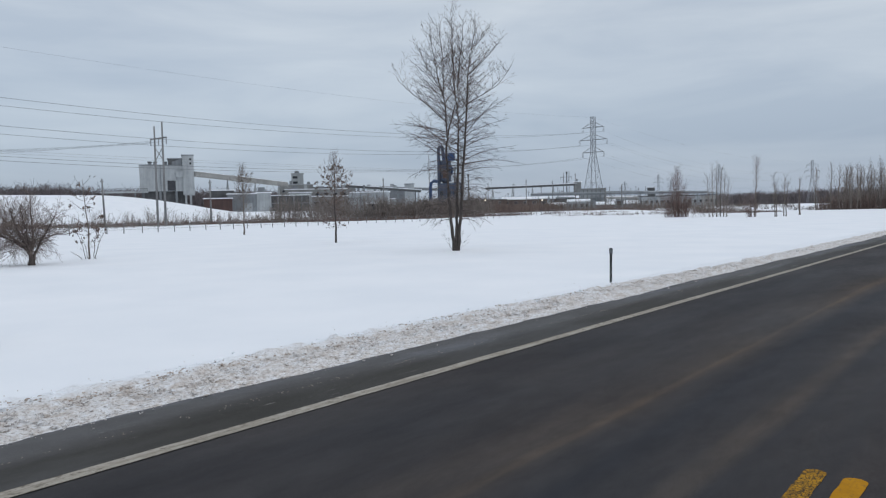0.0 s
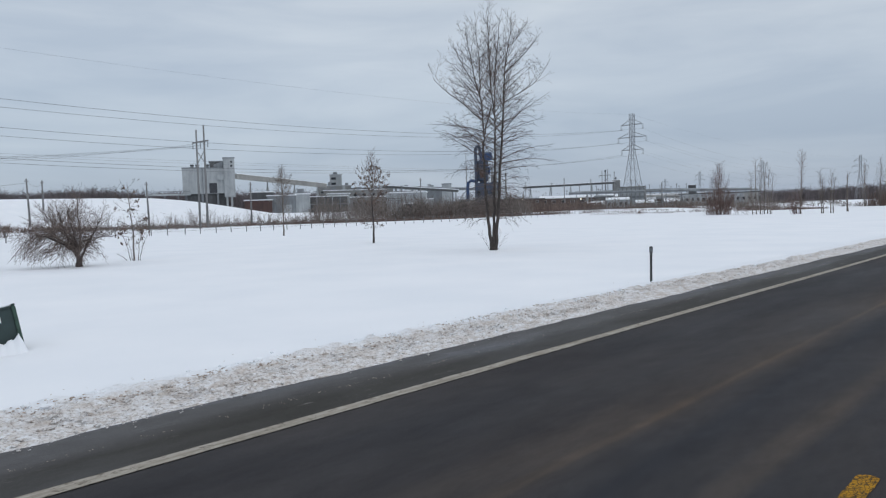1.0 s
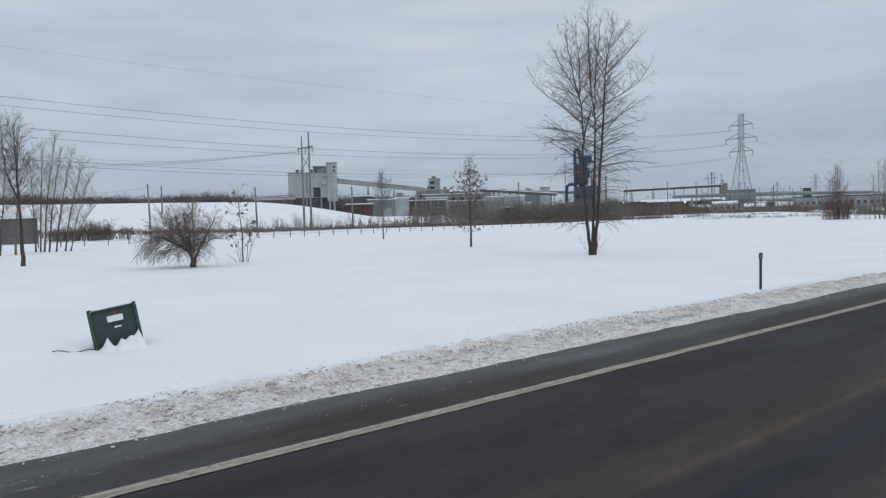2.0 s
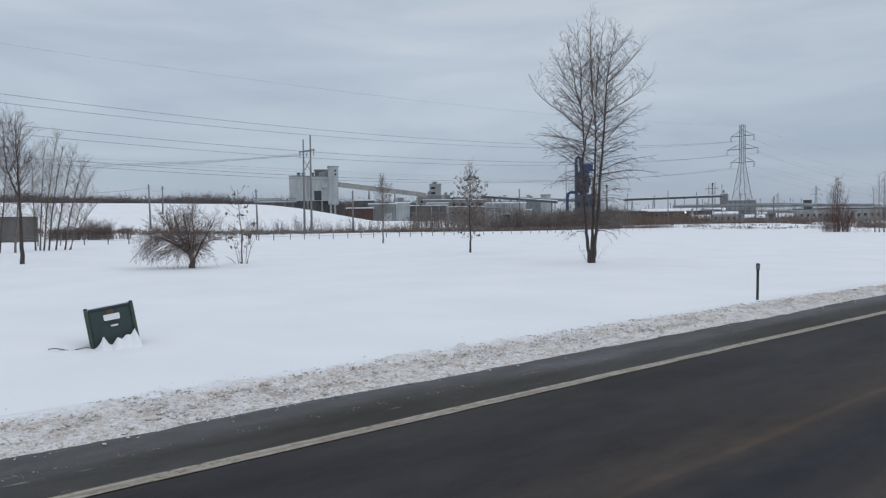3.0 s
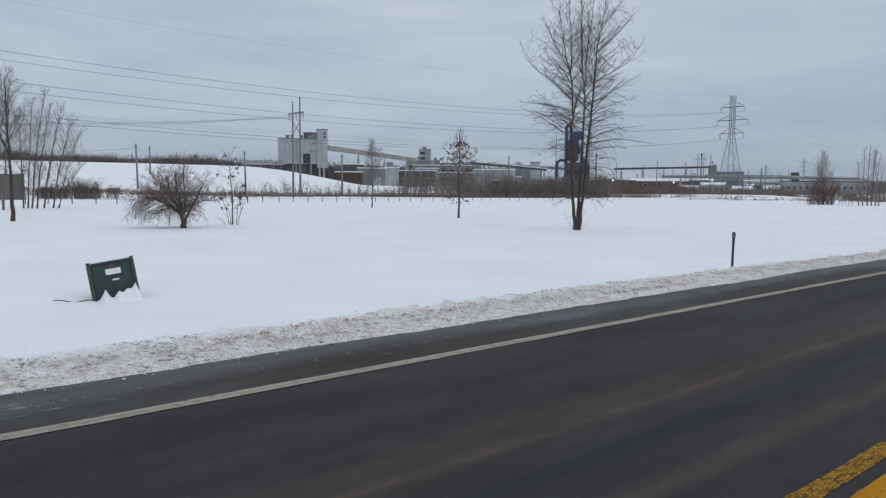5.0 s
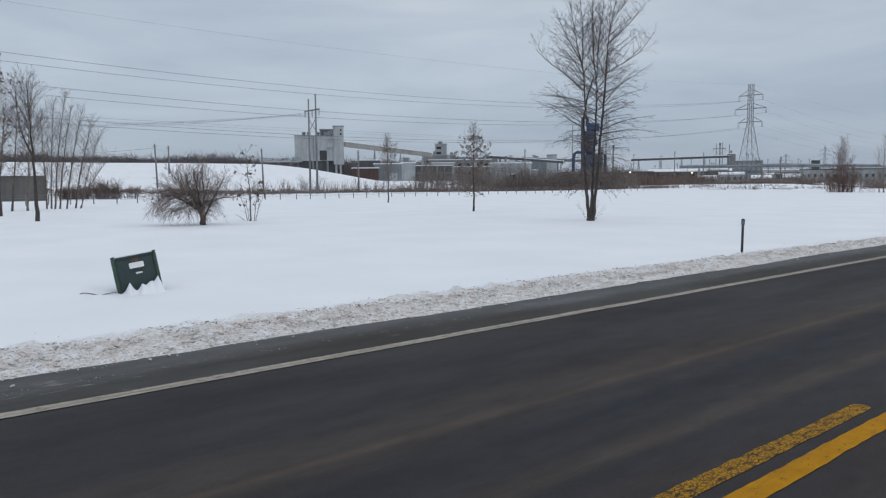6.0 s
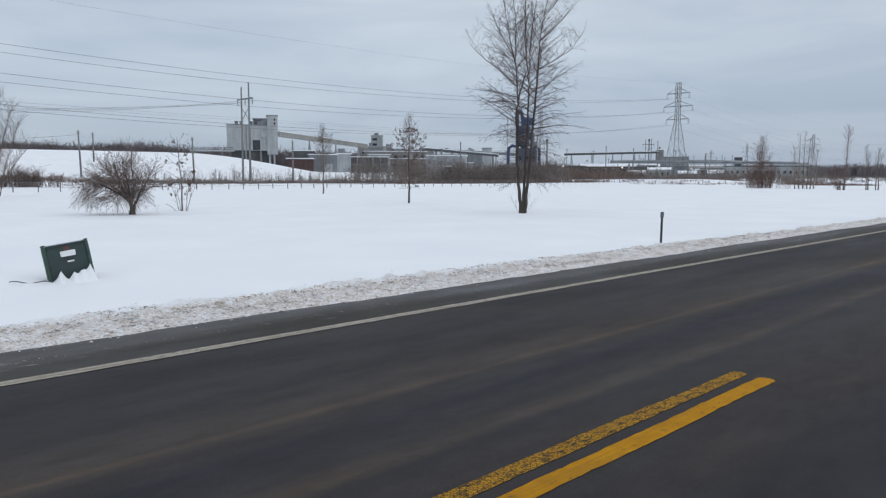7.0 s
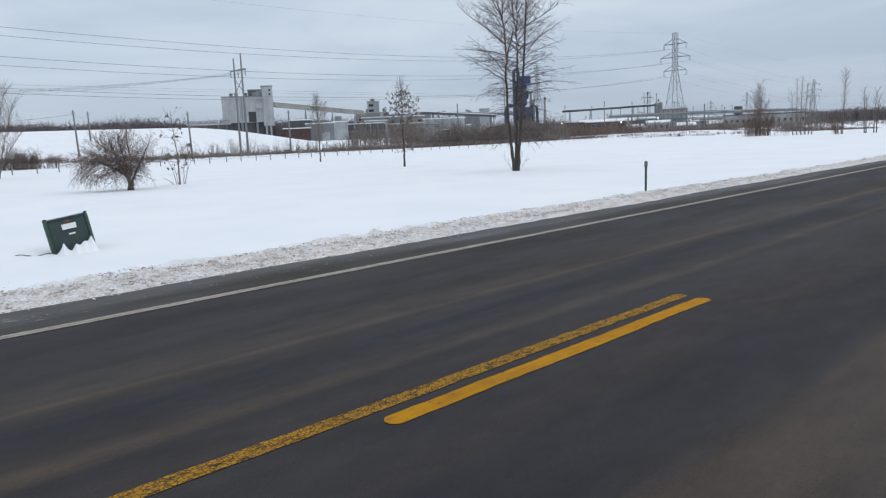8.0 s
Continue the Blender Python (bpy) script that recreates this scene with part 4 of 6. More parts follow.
def belt(rng, count, a0, a1, d0, d1, h0, h1, patchy=0.0, grain=0.12):
    """Spots strewn over a sector of the plan, in patches where patchy is above nought."""
    spots = []
    for _ in range(count * 6):
        x, y = bearing(rng.uniform(a0, a1), rng.uniform(d0, d1))
        if patchy and noise.noise(Vector((x * grain, y * grain, 3.0))) < rng.uniform(-0.5, 0.5) * patchy + 0.2 * patchy - 0.1:
            continue
        spots.append((x, y, rng.uniform(h0, h1)))
        if len(spots) == count:
            break
    return spots


def make_scrub():
    rng = random.Random(71)
    # low weeds in a strip beyond the fence
    spots = belt(rng, 1500, 33, 96, 166, 174, 0.4, 1.0) + belt(rng, 420, 46, 96, 160, 178, 0.5, 1.3, 1.0) + belt(rng, 620, 15, 36, 195, 199, 0.25, 0.7, 0.7)
    scrub("weed_strip", WEEDS, spots, "dark reddish-brown dry weeds along the field edge", 72, 7, 0.028, 1.3, "weeds")
    scrub("stubble", WEEDS, belt(rng, 240, 16, 32, 150, 182, 0.25, 0.8, 1.0), "brown stubble poking through the snow", 70, 5, 0.022, 1.0, "weeds")
    # scattered bushes under the hill
    spots = [(rng.uniform(55, 112), rng.uniform(128, 156), rng.uniform(1.4, 4.4) if rng.random() < 0.55 else rng.uniform(1, 2)) for _ in range(150)]
    spots += [(rng.uniform(-10, 60), rng.uniform(126, 140), rng.uniform(0.4, 1.0)) for _ in range(60)]
    scrub("hillside_bushes", BRUSH_HAZED, spots, "grey bare bushes scattered over the snow below the hill", 73, 6, 0.024, 1.2, "bushes", 0.45, 8)
    spots = []
    for x, y, wide, low, tall, count in ((22.5, 122.3, 1.3, 1.7, 2.7, 26), (25.8, 121.5, 0.7, 2.3, 3.9, 17), (28.0, 121.0, 0.4, 2.0, 3.5, 7), (30.1, 120.4, 0.9, 1.0, 2.8, 3)):
        spots += [(rng.gauss(x, wide), rng.gauss(y, 1.2), rng.uniform(low, tall)) for _ in range(count)]
    spots += [(rng.gauss(6, 3), rng.uniform(122, 128), rng.uniform(1.0, 2.0)) for _ in range(14)]
    scrub("dark_bushes", BUSH_TWIG, spots, "dark bare bushes below the hill", 77, 12, 0.022, 0.6, "bushes", 0.4, 9)
    # sparse low brush and thin trees over the snow before the sheds
    spots = belt(rng, 95, 45.5, 54, 168, 192, 0.8, 2.4, 1.0)
    scrub("low_brush", BRUSH_HAZED, spots, "sparse low brown brush on the snow before the sheds", 74, 6, 0.028, 1.6, "bushes", 0.45, 6)
    spots = belt(rng, 150, 44.5, 52.8, 190, 232, 3.0, 8.2, 0.6)
    scrub("thin_trees", BRUSH_HAZED, spots, "thin brown bare trees before the works", 76, 5, 0.034, 1.6, "trees", 0.3, 12)
    # the tall dense brush
    spots = belt(rng, 270, 36.3, 44.9, 172, 214, 2.8, 6.0, 0.6, 0.08) + belt(rng, 160, 35.5, 47, 170, 182, 1.4, 3.0, 0.4)
    scrub("brush", BRUSH_HAZED, spots, "dense grey-brown bare brush in front of the works", 75, 10, 0.034, 1.8, "bushes", 0.35, 7)
    spots = belt(rng, 70, 38, 45, 170, 190, 1.6, 3.6, 0.9) + belt(rng, 150, 30.6, 37.5, 190, 216, 1.6, 3.6, 0.8, 0.08) + belt(rng, 70, 18, 31, 200, 222, 0.8, 2.0, 1.0, 0.1)
    scrub("red_brush", BRUSH_RED, spots, "reddish bare brush before the low works halls", 79, 10, 0.032, 1.6, "bushes", 0.38, 6)
    spots = belt(rng, 130, 17, 33, 200, 226, 0.8, 2.4, 1.0, 0.1) + belt(rng, 40, 18, 36, 204, 228, 2.4, 4.6, 1.0, 0.1) + belt(rng, 60, 18.5, 27, 236, 262, 2.0, 4.6, 0.8, 0.1) + belt(rng, 130, 11, 19.5, 262, 330, 0.6, 1.6, 0.6)
    scrub("grey_brush", BRUSH_HAZED, spots, "grey bare brush before the low works halls", 78, 8, 0.032, 1.8, "bushes", 0.4, 6)


def make_far_wood():
    rng = random.Random(81)
    # the wood behind the hill, with an uneven top
    spots = []
    for _ in range(6500):
        x, y = rng.uniform(0, 370), rng.uniform(395, 470)
        crown_top = 9.2 + 2.5 * (1 - smooth(20, 90, x)) + 1.5 * noise.noise(Vector((x * 0.05, 0, 2.0))) + 1.6 * noise.noise(Vector((x * 0.2, 0, 7.0)))
        spots.append((x, y, (crown_top + 8.0 * smooth(85, 165, x)) * rng.uniform(0.75, 1.05)))
    scrub("distant_wood", FAR_WOOD, spots, "distant bare wood along the horizon behind the hill", 82, 8, 0.13, 6.0, "trees", 0.22, 6)
    spots = [(rng.uniform(560, 760), rng.uniform(-40, 330), rng.uniform(7, 12)) for _ in range(2600)]
    scrub("distant_wood", FAR_WOOD, spots, "distant bare wood along the horizon past the field", 83, 7, 0.2, 5.0, "trees", 0.25, 6)
    spots = [(rng.uniform(430, 640), rng.uniform(330, 520), rng.uniform(8, 12)) for _ in range(900)]
    scrub("distant_wood", FAR_WOOD, spots, "distant bare wood behind the works", 84, 7, 0.15, 5.0, "trees", 0.2, 5)
    spots = [(rng.uniform(252, 285), rng.uniform(2, 56), rng.uniform(2.5, 6.5)) for _ in range(420)]
    scrub("wood_undergrowth", BRUSH_RED, spots, "brown undergrowth at the foot of the wood edge", 85, 9, 0.05, 2.0)


# ---------------------------------------------------------------- power lines
PYLON_ARMS = ((29.4, 4.0), (25.1, 5.25), (20.8, 4.05))


def make_pylon(x, y, label, group, arms_along_y=True, size=1.0):
    """A lattice tower: four legs, bracing, three pairs of arms with hanging insulators."""
    ob = thing("pylon", pose(x, y, -0.6, 0, 0, 0 if arms_along_y else 90) @ Matrix.Scale(size, 4), label, "pylon", group)

    def half(z):
        return 0.66 if z > 20.8 else 0.66 + (20.8 - z) * 0.13

    levels = [0, 5.5, 10.4, 14.4, 17.8, 20.8, 22.9, 25.1, 27.2, 29.4, 31.3, 33.0]
    for sx, sy in ((1, 1), (1, -1), (-1, 1), (-1, -1)):
        seg = [((sx * half(a), sy * half(a), a), (sx * half(b), sy * half(b), b), 0.13) for a, b in ((-1.5, 20.8), (20.8, 33.0))]
        mesh_object("leg", *beam_mesh(seg, 0.11), GALV, ob)
    seg = []
    for a, b in zip(levels[:-1], levels[1:]):
        p, q = half(a), half(b)
        for s in (1, -1):
            seg += [((-p, s * p, a), (q, s * q, b)), ((p, s * p, a), (-q, s * q, b)), ((s * p, -p, a), (s * q, q, b)), ((s * p, p, a), (s * q, -q, b))]
            seg += [((-q, s * q, b), (q, s * q, b)), ((s * q, -q, b), (s * q, q, b))]
    mesh_object("bracing", *beam_mesh(seg, 0.042, 3), GALV, ob)
    for z, reach in PYLON_ARMS:
        for s in (1, -1):
            tip = (0, s * reach, z)
            seg = [((k * 0.66, s * 0.66, z), tip, 0.12) for k in (1, -1)] + [((k * 0.66, s * 0.66, z + 1.7), tip, 0.06) for k in (1, -1)]
            arm = mesh_object("arm", *beam_mesh(seg, 0.1), GALV, ob)
            verts, faces = [], []
            for k in (-0.35, 0.35):
                tube_into(verts, faces, [Vector((k, tip[1], z)), Vector((k, tip[1], z - 1.7))], [0.06, 0.06], 6)
            tube_into(verts, faces, [Vector((-0.8, tip[1], z - 1.7)), Vector((0.8, tip[1], z - 1.7))], [0.05, 0.05], 5)
            mesh_object("insulator", verts, faces, GALV, arm)
    return ob


def wire(name, a, b, sag, label, r=0.036, sides=4):
    """A conductor that hangs from a to b, sagging in the middle."""
    a, b = Vector(a), Vector(b)
    pts = [a.lerp(b, k / 48) - Vector((0, 0, 4 * sag * (k / 48) * (1 - k / 48))) for k in range(49)]
    verts, faces = [], []
    tube_into(verts, faces, pts, [r] * 49, sides)
    return tagged(mesh_object(name, verts, faces, WIRE), label, "power line", "power lines")


def make_h_pole(x, y, top, yaw, label):
    """Two wooden poles with a crossarm and crossed braces."""
    ob = thing("double_power_pole", pose(x, y, ground_z(x, y) - 0.3, 0, 0, yaw), label, "power pole", "double poles")
    for k, h in ((0, top), (3.0, top - 0.7)):
        verts, faces = [], []
        tube_into(verts, faces, [Vector((0, k, 0)), Vector((0, k, h * 0.5)), Vector((0, k, h))], [0.24, 0.21, 0.15], 8)
        mesh_object("pole", verts, faces, POLE_WOOD, ob, True)
    arm = top - 3.2
    part("crossarm", box(-0.14, 0.14, -1.5, 4.6, arm - 0.14, arm + 0.14), POLE_WOOD, ob)
    mesh_object("brace", *beam_mesh([((0.1, 0, arm - 1.6), (0.1, 3, arm - 4.2))], 0.08), POLE_WOOD, ob)
    mesh_object("brace", *beam_mesh([((-0.1, 3, arm - 1.6), (-0.1, 0, arm - 4.2))], 0.08), POLE_WOOD, ob)
    for k in (-1.4, 1.5, 4.5):
        verts, faces = [], []
        tube_into(verts, faces, [Vector((0, k, arm - 0.1)), Vector((0, k, arm - 1.3))], [0.10, 0.10], 6)
        mesh_object("insulator", verts, faces, GALV, ob)


def make_pole(x, y, top, lean, label):
    base = ground_z(x, y) - 0.4
    ob = thing("power_pole", pose(x, y, base, 0, lean, 0), label, "power pole", "wooden poles")
    h = top - base
    verts, faces = [], []
    tube_into(verts, faces, [Vector((0, 0, 0)), Vector((0, 0, h * 0.5)), Vector((0, 0, h))], [0.22, 0.19, 0.14], 8)
    mesh_object("pole", verts, faces, POLE_WOOD, ob, True)
    part("crossarm", box(-0.4, 0.4, -0.07, 0.07, h - 0.7, h - 0.58), POLE_WOOD, ob)
    for k in (-0.34, 0.34):
        part("insulator", box(k - 0.05, k + 0.05, -0.05, 0.05, h - 0.58, h - 0.4, 0.02), GALV, ob)


def make_power():
    line = "tall grey lattice pylon with three pairs of arms"
    for x in (-77, 225.5, 531, 836):
        make_pylon(x, 121.5, line, "pylons of the near line", True, 0.9 if x > 500 else 1.0)
    for x, y, s in ((266, 212, 1.0), (482.8, 166.6, 0.84), (547, 236, 0.78), (554.5, 268, 0.66), (800, 330, 0.9)):
        make_pylon(x, y, "distant grey lattice pylon behind the works", "pylons of the far line", True, s)
    for a, b in ((-77, 225.5), (225.5, 531), (531, 836)):
        for z, reach in PYLON_ARMS:
            for s in (1, -1):
                y = 121.5 + s * reach
                wire("power_line", (a, y, (z - 2.25) * (0.9 if a > 500 else 1)), (b, y, (z - 2.25) * (0.9 if b > 500 else 1)), 8.5, "thin dark conductor sagging between the pylons", 0.027 if a < 0 else 0.014)
    for a, b in ((-77, 225.5), (225.5, 531)):
        wire("power_line", (a, 121.5, 32.3), (b, 121.5, 29.0 if b > 500 else 32.3), 5.2, "thin shield wire between the pylon tops", 0.010)
    make_h_pole(71.8, 134.0, 20.95, 0, "two weathered wooden poles joined by a crossarm")
    make_h_pole(341.7, 198.0, 21.5, 20, "two weathered wooden poles with a crossarm by the works")
    wire("power_line", (71.8, 138.5, 16.4), (34, 240, 18.5), 1.5, "thin dark conductor from the double pole", 0.02)
    for k in (-1.4, 1.5, 4.5):
        wire("power_line", (71.8, 134 + k, 15.9), (-120, 134 + k, 15.9), 6.0, "thin dark conductor from the double pole", 0.018)
    for y in (207.95, 216.05):
        wire("power_line", (266, y, 18.6), (-300, y - 58, 20.5), 2.2, "faint far conductor behind the nearer lines", 0.02)
    pole = "weathered wooden pole with a short crossarm"
    for x, y, top, lean in ((70.7, 157.3, 9.6, -1.5), (50.7, 170.6, 10.8, -1.5), (59.6, 188.7, 11.4, 0), (87.4, 142.4, 9.0, 0), (150, 150, 11.0, 0), (196, 158, 15.0, 0), (204, 160, 12.5, 0.5), (260, 172, 13.5, 0), (275, 168, 13.0, 0), (290, 165, 16.5, 0), (202.7, 99.8, 7.9, 0.6), (197.6, 102.6, 7.0, 0)):
        make_pole(x, y, top, lean, pole)
    wire("power_line", (50.7, 170.6, 9.9), (59.6, 188.7, 10.5), 0.7, "slack wire between two wooden poles", 0.025)
    wire("power_line", (50.7, 170.6, 9.9), (20, 190, 9.5), 1.0, "slack wire between two wooden poles", 0.025)


# ---------------------------------------------------------------- the works
def windows(ob, cols, rows, w, h, y, frame_mat=CLAD_PALE):
    """Framed dark panes on the front y of a building."""
    for cx in cols:
        for cz in rows:
            win = part("window", box(cx - w / 2, cx + w / 2, y - 0.10, y + 0.02, cz - h / 2, cz + h / 2), frame_mat, ob)
            part("pane", box(cx - w / 2 + 0.15, cx + w / 2 - 0.15, y - 0.13, y - 0.104, cz - h / 2 + 0.15, cz + h / 2 - 0.15), GLASS_AND_SHADE_DARK, win)


def front(x0, y0, x1, y1):
    """The pose with its x axis along a front from (x0, y0) to (x1, y1), and the length."""
    return pose(x0, y0, 0, 0, 0, math.degrees(math.atan2(y1 - y0, x1 - x0))), math.hypot(x1 - x0, y1 - y0)


def roofed(ob, x0, x1, y0, y1, z0, z1, wall, pitch=0.0, over=0.3, cover=SNOW):
    """Walls with a snow-covered roof, ridged along the front if pitch is given."""
    part("wall", box(x0, x1, y0, y1, z0, z1), wall, ob)
    bm = bmesh.new()
    ym = (y0 + y1) / 2
    prof = [(y0 - over, z1 + 0.003), (y0 - over, z1 + 0.35), (ym, z1 + 0.35 + pitch), (y1 + over, z1 + 0.35), (y1 + over, z1 + 0.003)]
    rings = [[bm.verts.new((x, y, z)) for y, z in prof] for x in (x0 - over, x1 + over)]
    for i in range(5):
        bm.faces.new((rings[0][i], rings[1][i], rings[1][(i + 1) % 5], rings[0][(i + 1) % 5]))
    bm.faces.new(rings[0][::-1])
    bm.faces.new(rings[1])
    part("roof", bm, cover, ob, "snow-covered roof" if cover is SNOW else "dark flat roof")


def make_mill():
    m, n = front(140.1, 273.5, 157.4, 263.7)
    ob = thing("mill_building", m @ Matrix.Translation((0, 0, -1.1)), "big pale grey clad mill building with a roof tower", "factory")
    part("wall", box(0, n, 0, 19, 12.0, 22.1), CLAD_PALE, ob)
    # solid block whose dark colour is the shade of the open storey
    part("base", box(0.6, n - 2.5, 2.0, 18, -1.2, 12.0), CLAD_AND_SHADE_DARK, ob, "solid dark block as shade in the open lower storey")
    part("parapet", box(-0.15, n + 0.15, -0.15, 19.15, 22.1, 22.5), CLAD_GREY, ob)
    tower = part("stair_tower", box(16.0, n + 0.4, -0.5, 5.5, 10.4, 26.1), CLAD_PALE, ob)
    part("tower_roof", box(15.8, n + 0.6, -0.7, 5.7, 26.1, 26.5), CLAD_GREY, tower)
    for z in (22.6, 24.2):
        part("window", box(18.7, 19.4, -0.62, -0.503, z, z + 0.8), GLASS_AND_SHADE_DARK, tower)
    pent = part("penthouse", box(10.6, 15.9, 1.0, 8.0, 22.5, 24.8), CLAD_AND_SHADE_DARK, ob)
    part("penthouse_roof", box(10.3, 15.9, 0.7, 8.3, 24.8, 25.2), CLAD_GREY, pent)
    bm = box(12.2, 15.9, 0.6, 1.0, 22.6, 25.0)
    for v in bm.verts:
        if v.co.x < 13 and v.co.z > 24:
            v.co.z -= 1.3
    part("slanting_hood", bm, CLAD_GREY, ob)
    part("side_block", box(13.4, 15.96, -0.9, 0, 17.5, 19.8), CLAD_PALE, ob)
    # flat dark panel paints the shade inside the mill's opening
    part("door", box(10.2, 13.2, -0.12, 0.05, 12.2, 16.2), GLASS_AND_SHADE_DARK, ob, "tall dark panel as shade in the doorway")
    for x in (3.2, 5.2, 9.0):
        v = part("vent", box(x, x + 1.3, 3, 4.3, 22.5, 23.5, 0.1), CLAD_GREY, ob)
        part("cowl", box(x - 0.2, x + 1.5, 2.8, 4.5, 23.5, 23.9, 0.1), CLAD_AND_SHADE_DARK, v)
    for x in (0.8, 7.0, 13.0, 16.6, 18.4):
        part("column", box(x, x + 0.8, 0.3, 1.1, -1.2, 12.0), CLAD_PALE if x > 14 else CLAD_GREY, ob)
    part("down_pipe", box(7.6, 7.85, -0.28, -0.02, 12.2, 22.0), CLAD_GREY, ob)
    mesh_object("handrail", *beam_mesh([((-14, -2.9, 13.0), (2.9, -2.9, 13.0))] + [((-14 + 2.4 * k, -2.9, 12.0), (-14 + 2.4 * k, -2.9, 13.0)) for k in range(8)], 0.06), CLAD_AND_SHADE_DARK, ob)
    part("lower_roof", box(-14, 3, -3, -0.2, 11.4, 12.0), CLAD_PALE, ob)
    for x in (-12, -7, -2):
        part("column", box(x, x + 0.5, -2.0, -1.5, -1.2, 11.4), CLAD_GREY, ob)


def make_conveyor(a, b, thick, label, legs, material=CLAD_GREY, posts=False):
    """A covered conveyor bridge on trestles."""
    a, b = Vector(a), Vector(b)
    along = Vector((b.x - a.x, b.y - a.y, 0))
    n = along.length
    ob = thing("conveyor_bridge", pose(a.x, a.y, 0, 0, 0, math.degrees(math.atan2(along.y, along.x))), label, "conveyor", "conveyor bridges")
    bm = box(0, n, -thick * 0.6, thick * 0.6, -thick / 2, thick / 2)
    for v in bm.verts:
        v.co.z += a.z + (b.z - a.z) * v.co.x / n
    part("gallery", bm, material, ob)
    bm = box(-0.1, n + 0.1, -thick * 0.68, thick * 0.68, thick / 2 + 0.004, thick / 2 + 0.25)
    for v in bm.verts:
        v.co.z += a.z + (b.z - a.z) * v.co.x / n
    part("gallery_roof", bm, SNOW if material is not CLAD_GREY else CLAD_PALE, ob)
    for u in legs:
        x, z = n * u, a.z + (b.z - a.z) * u - thick / 2
        seg = [((x, 0, z), (x - 1.3, -1.2, -1.8)), ((x, 0, z), (x + 1.3, -1.2, -1.8)), ((x, 0, z), (x - 1.3, 1.2, -1.8)), ((x, 0, z), (x + 1.3, 1.2, -1.8)), ((x - 0.7, -0.6, z / 2), (x + 0.7, -0.6, z / 2)), ((x - 0.7, 0.6, z / 2), (x + 0.7, 0.6, z / 2))]
        if posts:
            seg = [((x, s * thick * 0.5, z), (x, s * thick * 0.5, -1.8), 0.09) for s in (-1, 1)] + [((x, -thick * 0.5, z * 0.6), (x, thick * 0.5, z * 0.6), 0.06)]
        mesh_object("trestle", *beam_mesh(seg, 0.22), CLAD_GREY if posts else CLAD_PALE, ob)


def hall(name, x0, y0, x1, y1, deep, top, wall, label, cols=0, rows=(), size=(1.6, 1.6), pitch=0.0, z0=-2.0, glass_frame=CLAD_PALE, cover=SNOW):
    m, n = front(x0, y0, x1, y1)
    ob = thing(name, m, label, "factory", "halls of the works")
    roofed(ob, 0, n, 0, deep, z0, top, wall, pitch, cover=cover)
    if cols:
        windows(ob, [n * (k + 0.5) / cols for k in range(cols)], rows, size[0], size[1], 0.0, glass_frame)
    return ob, n


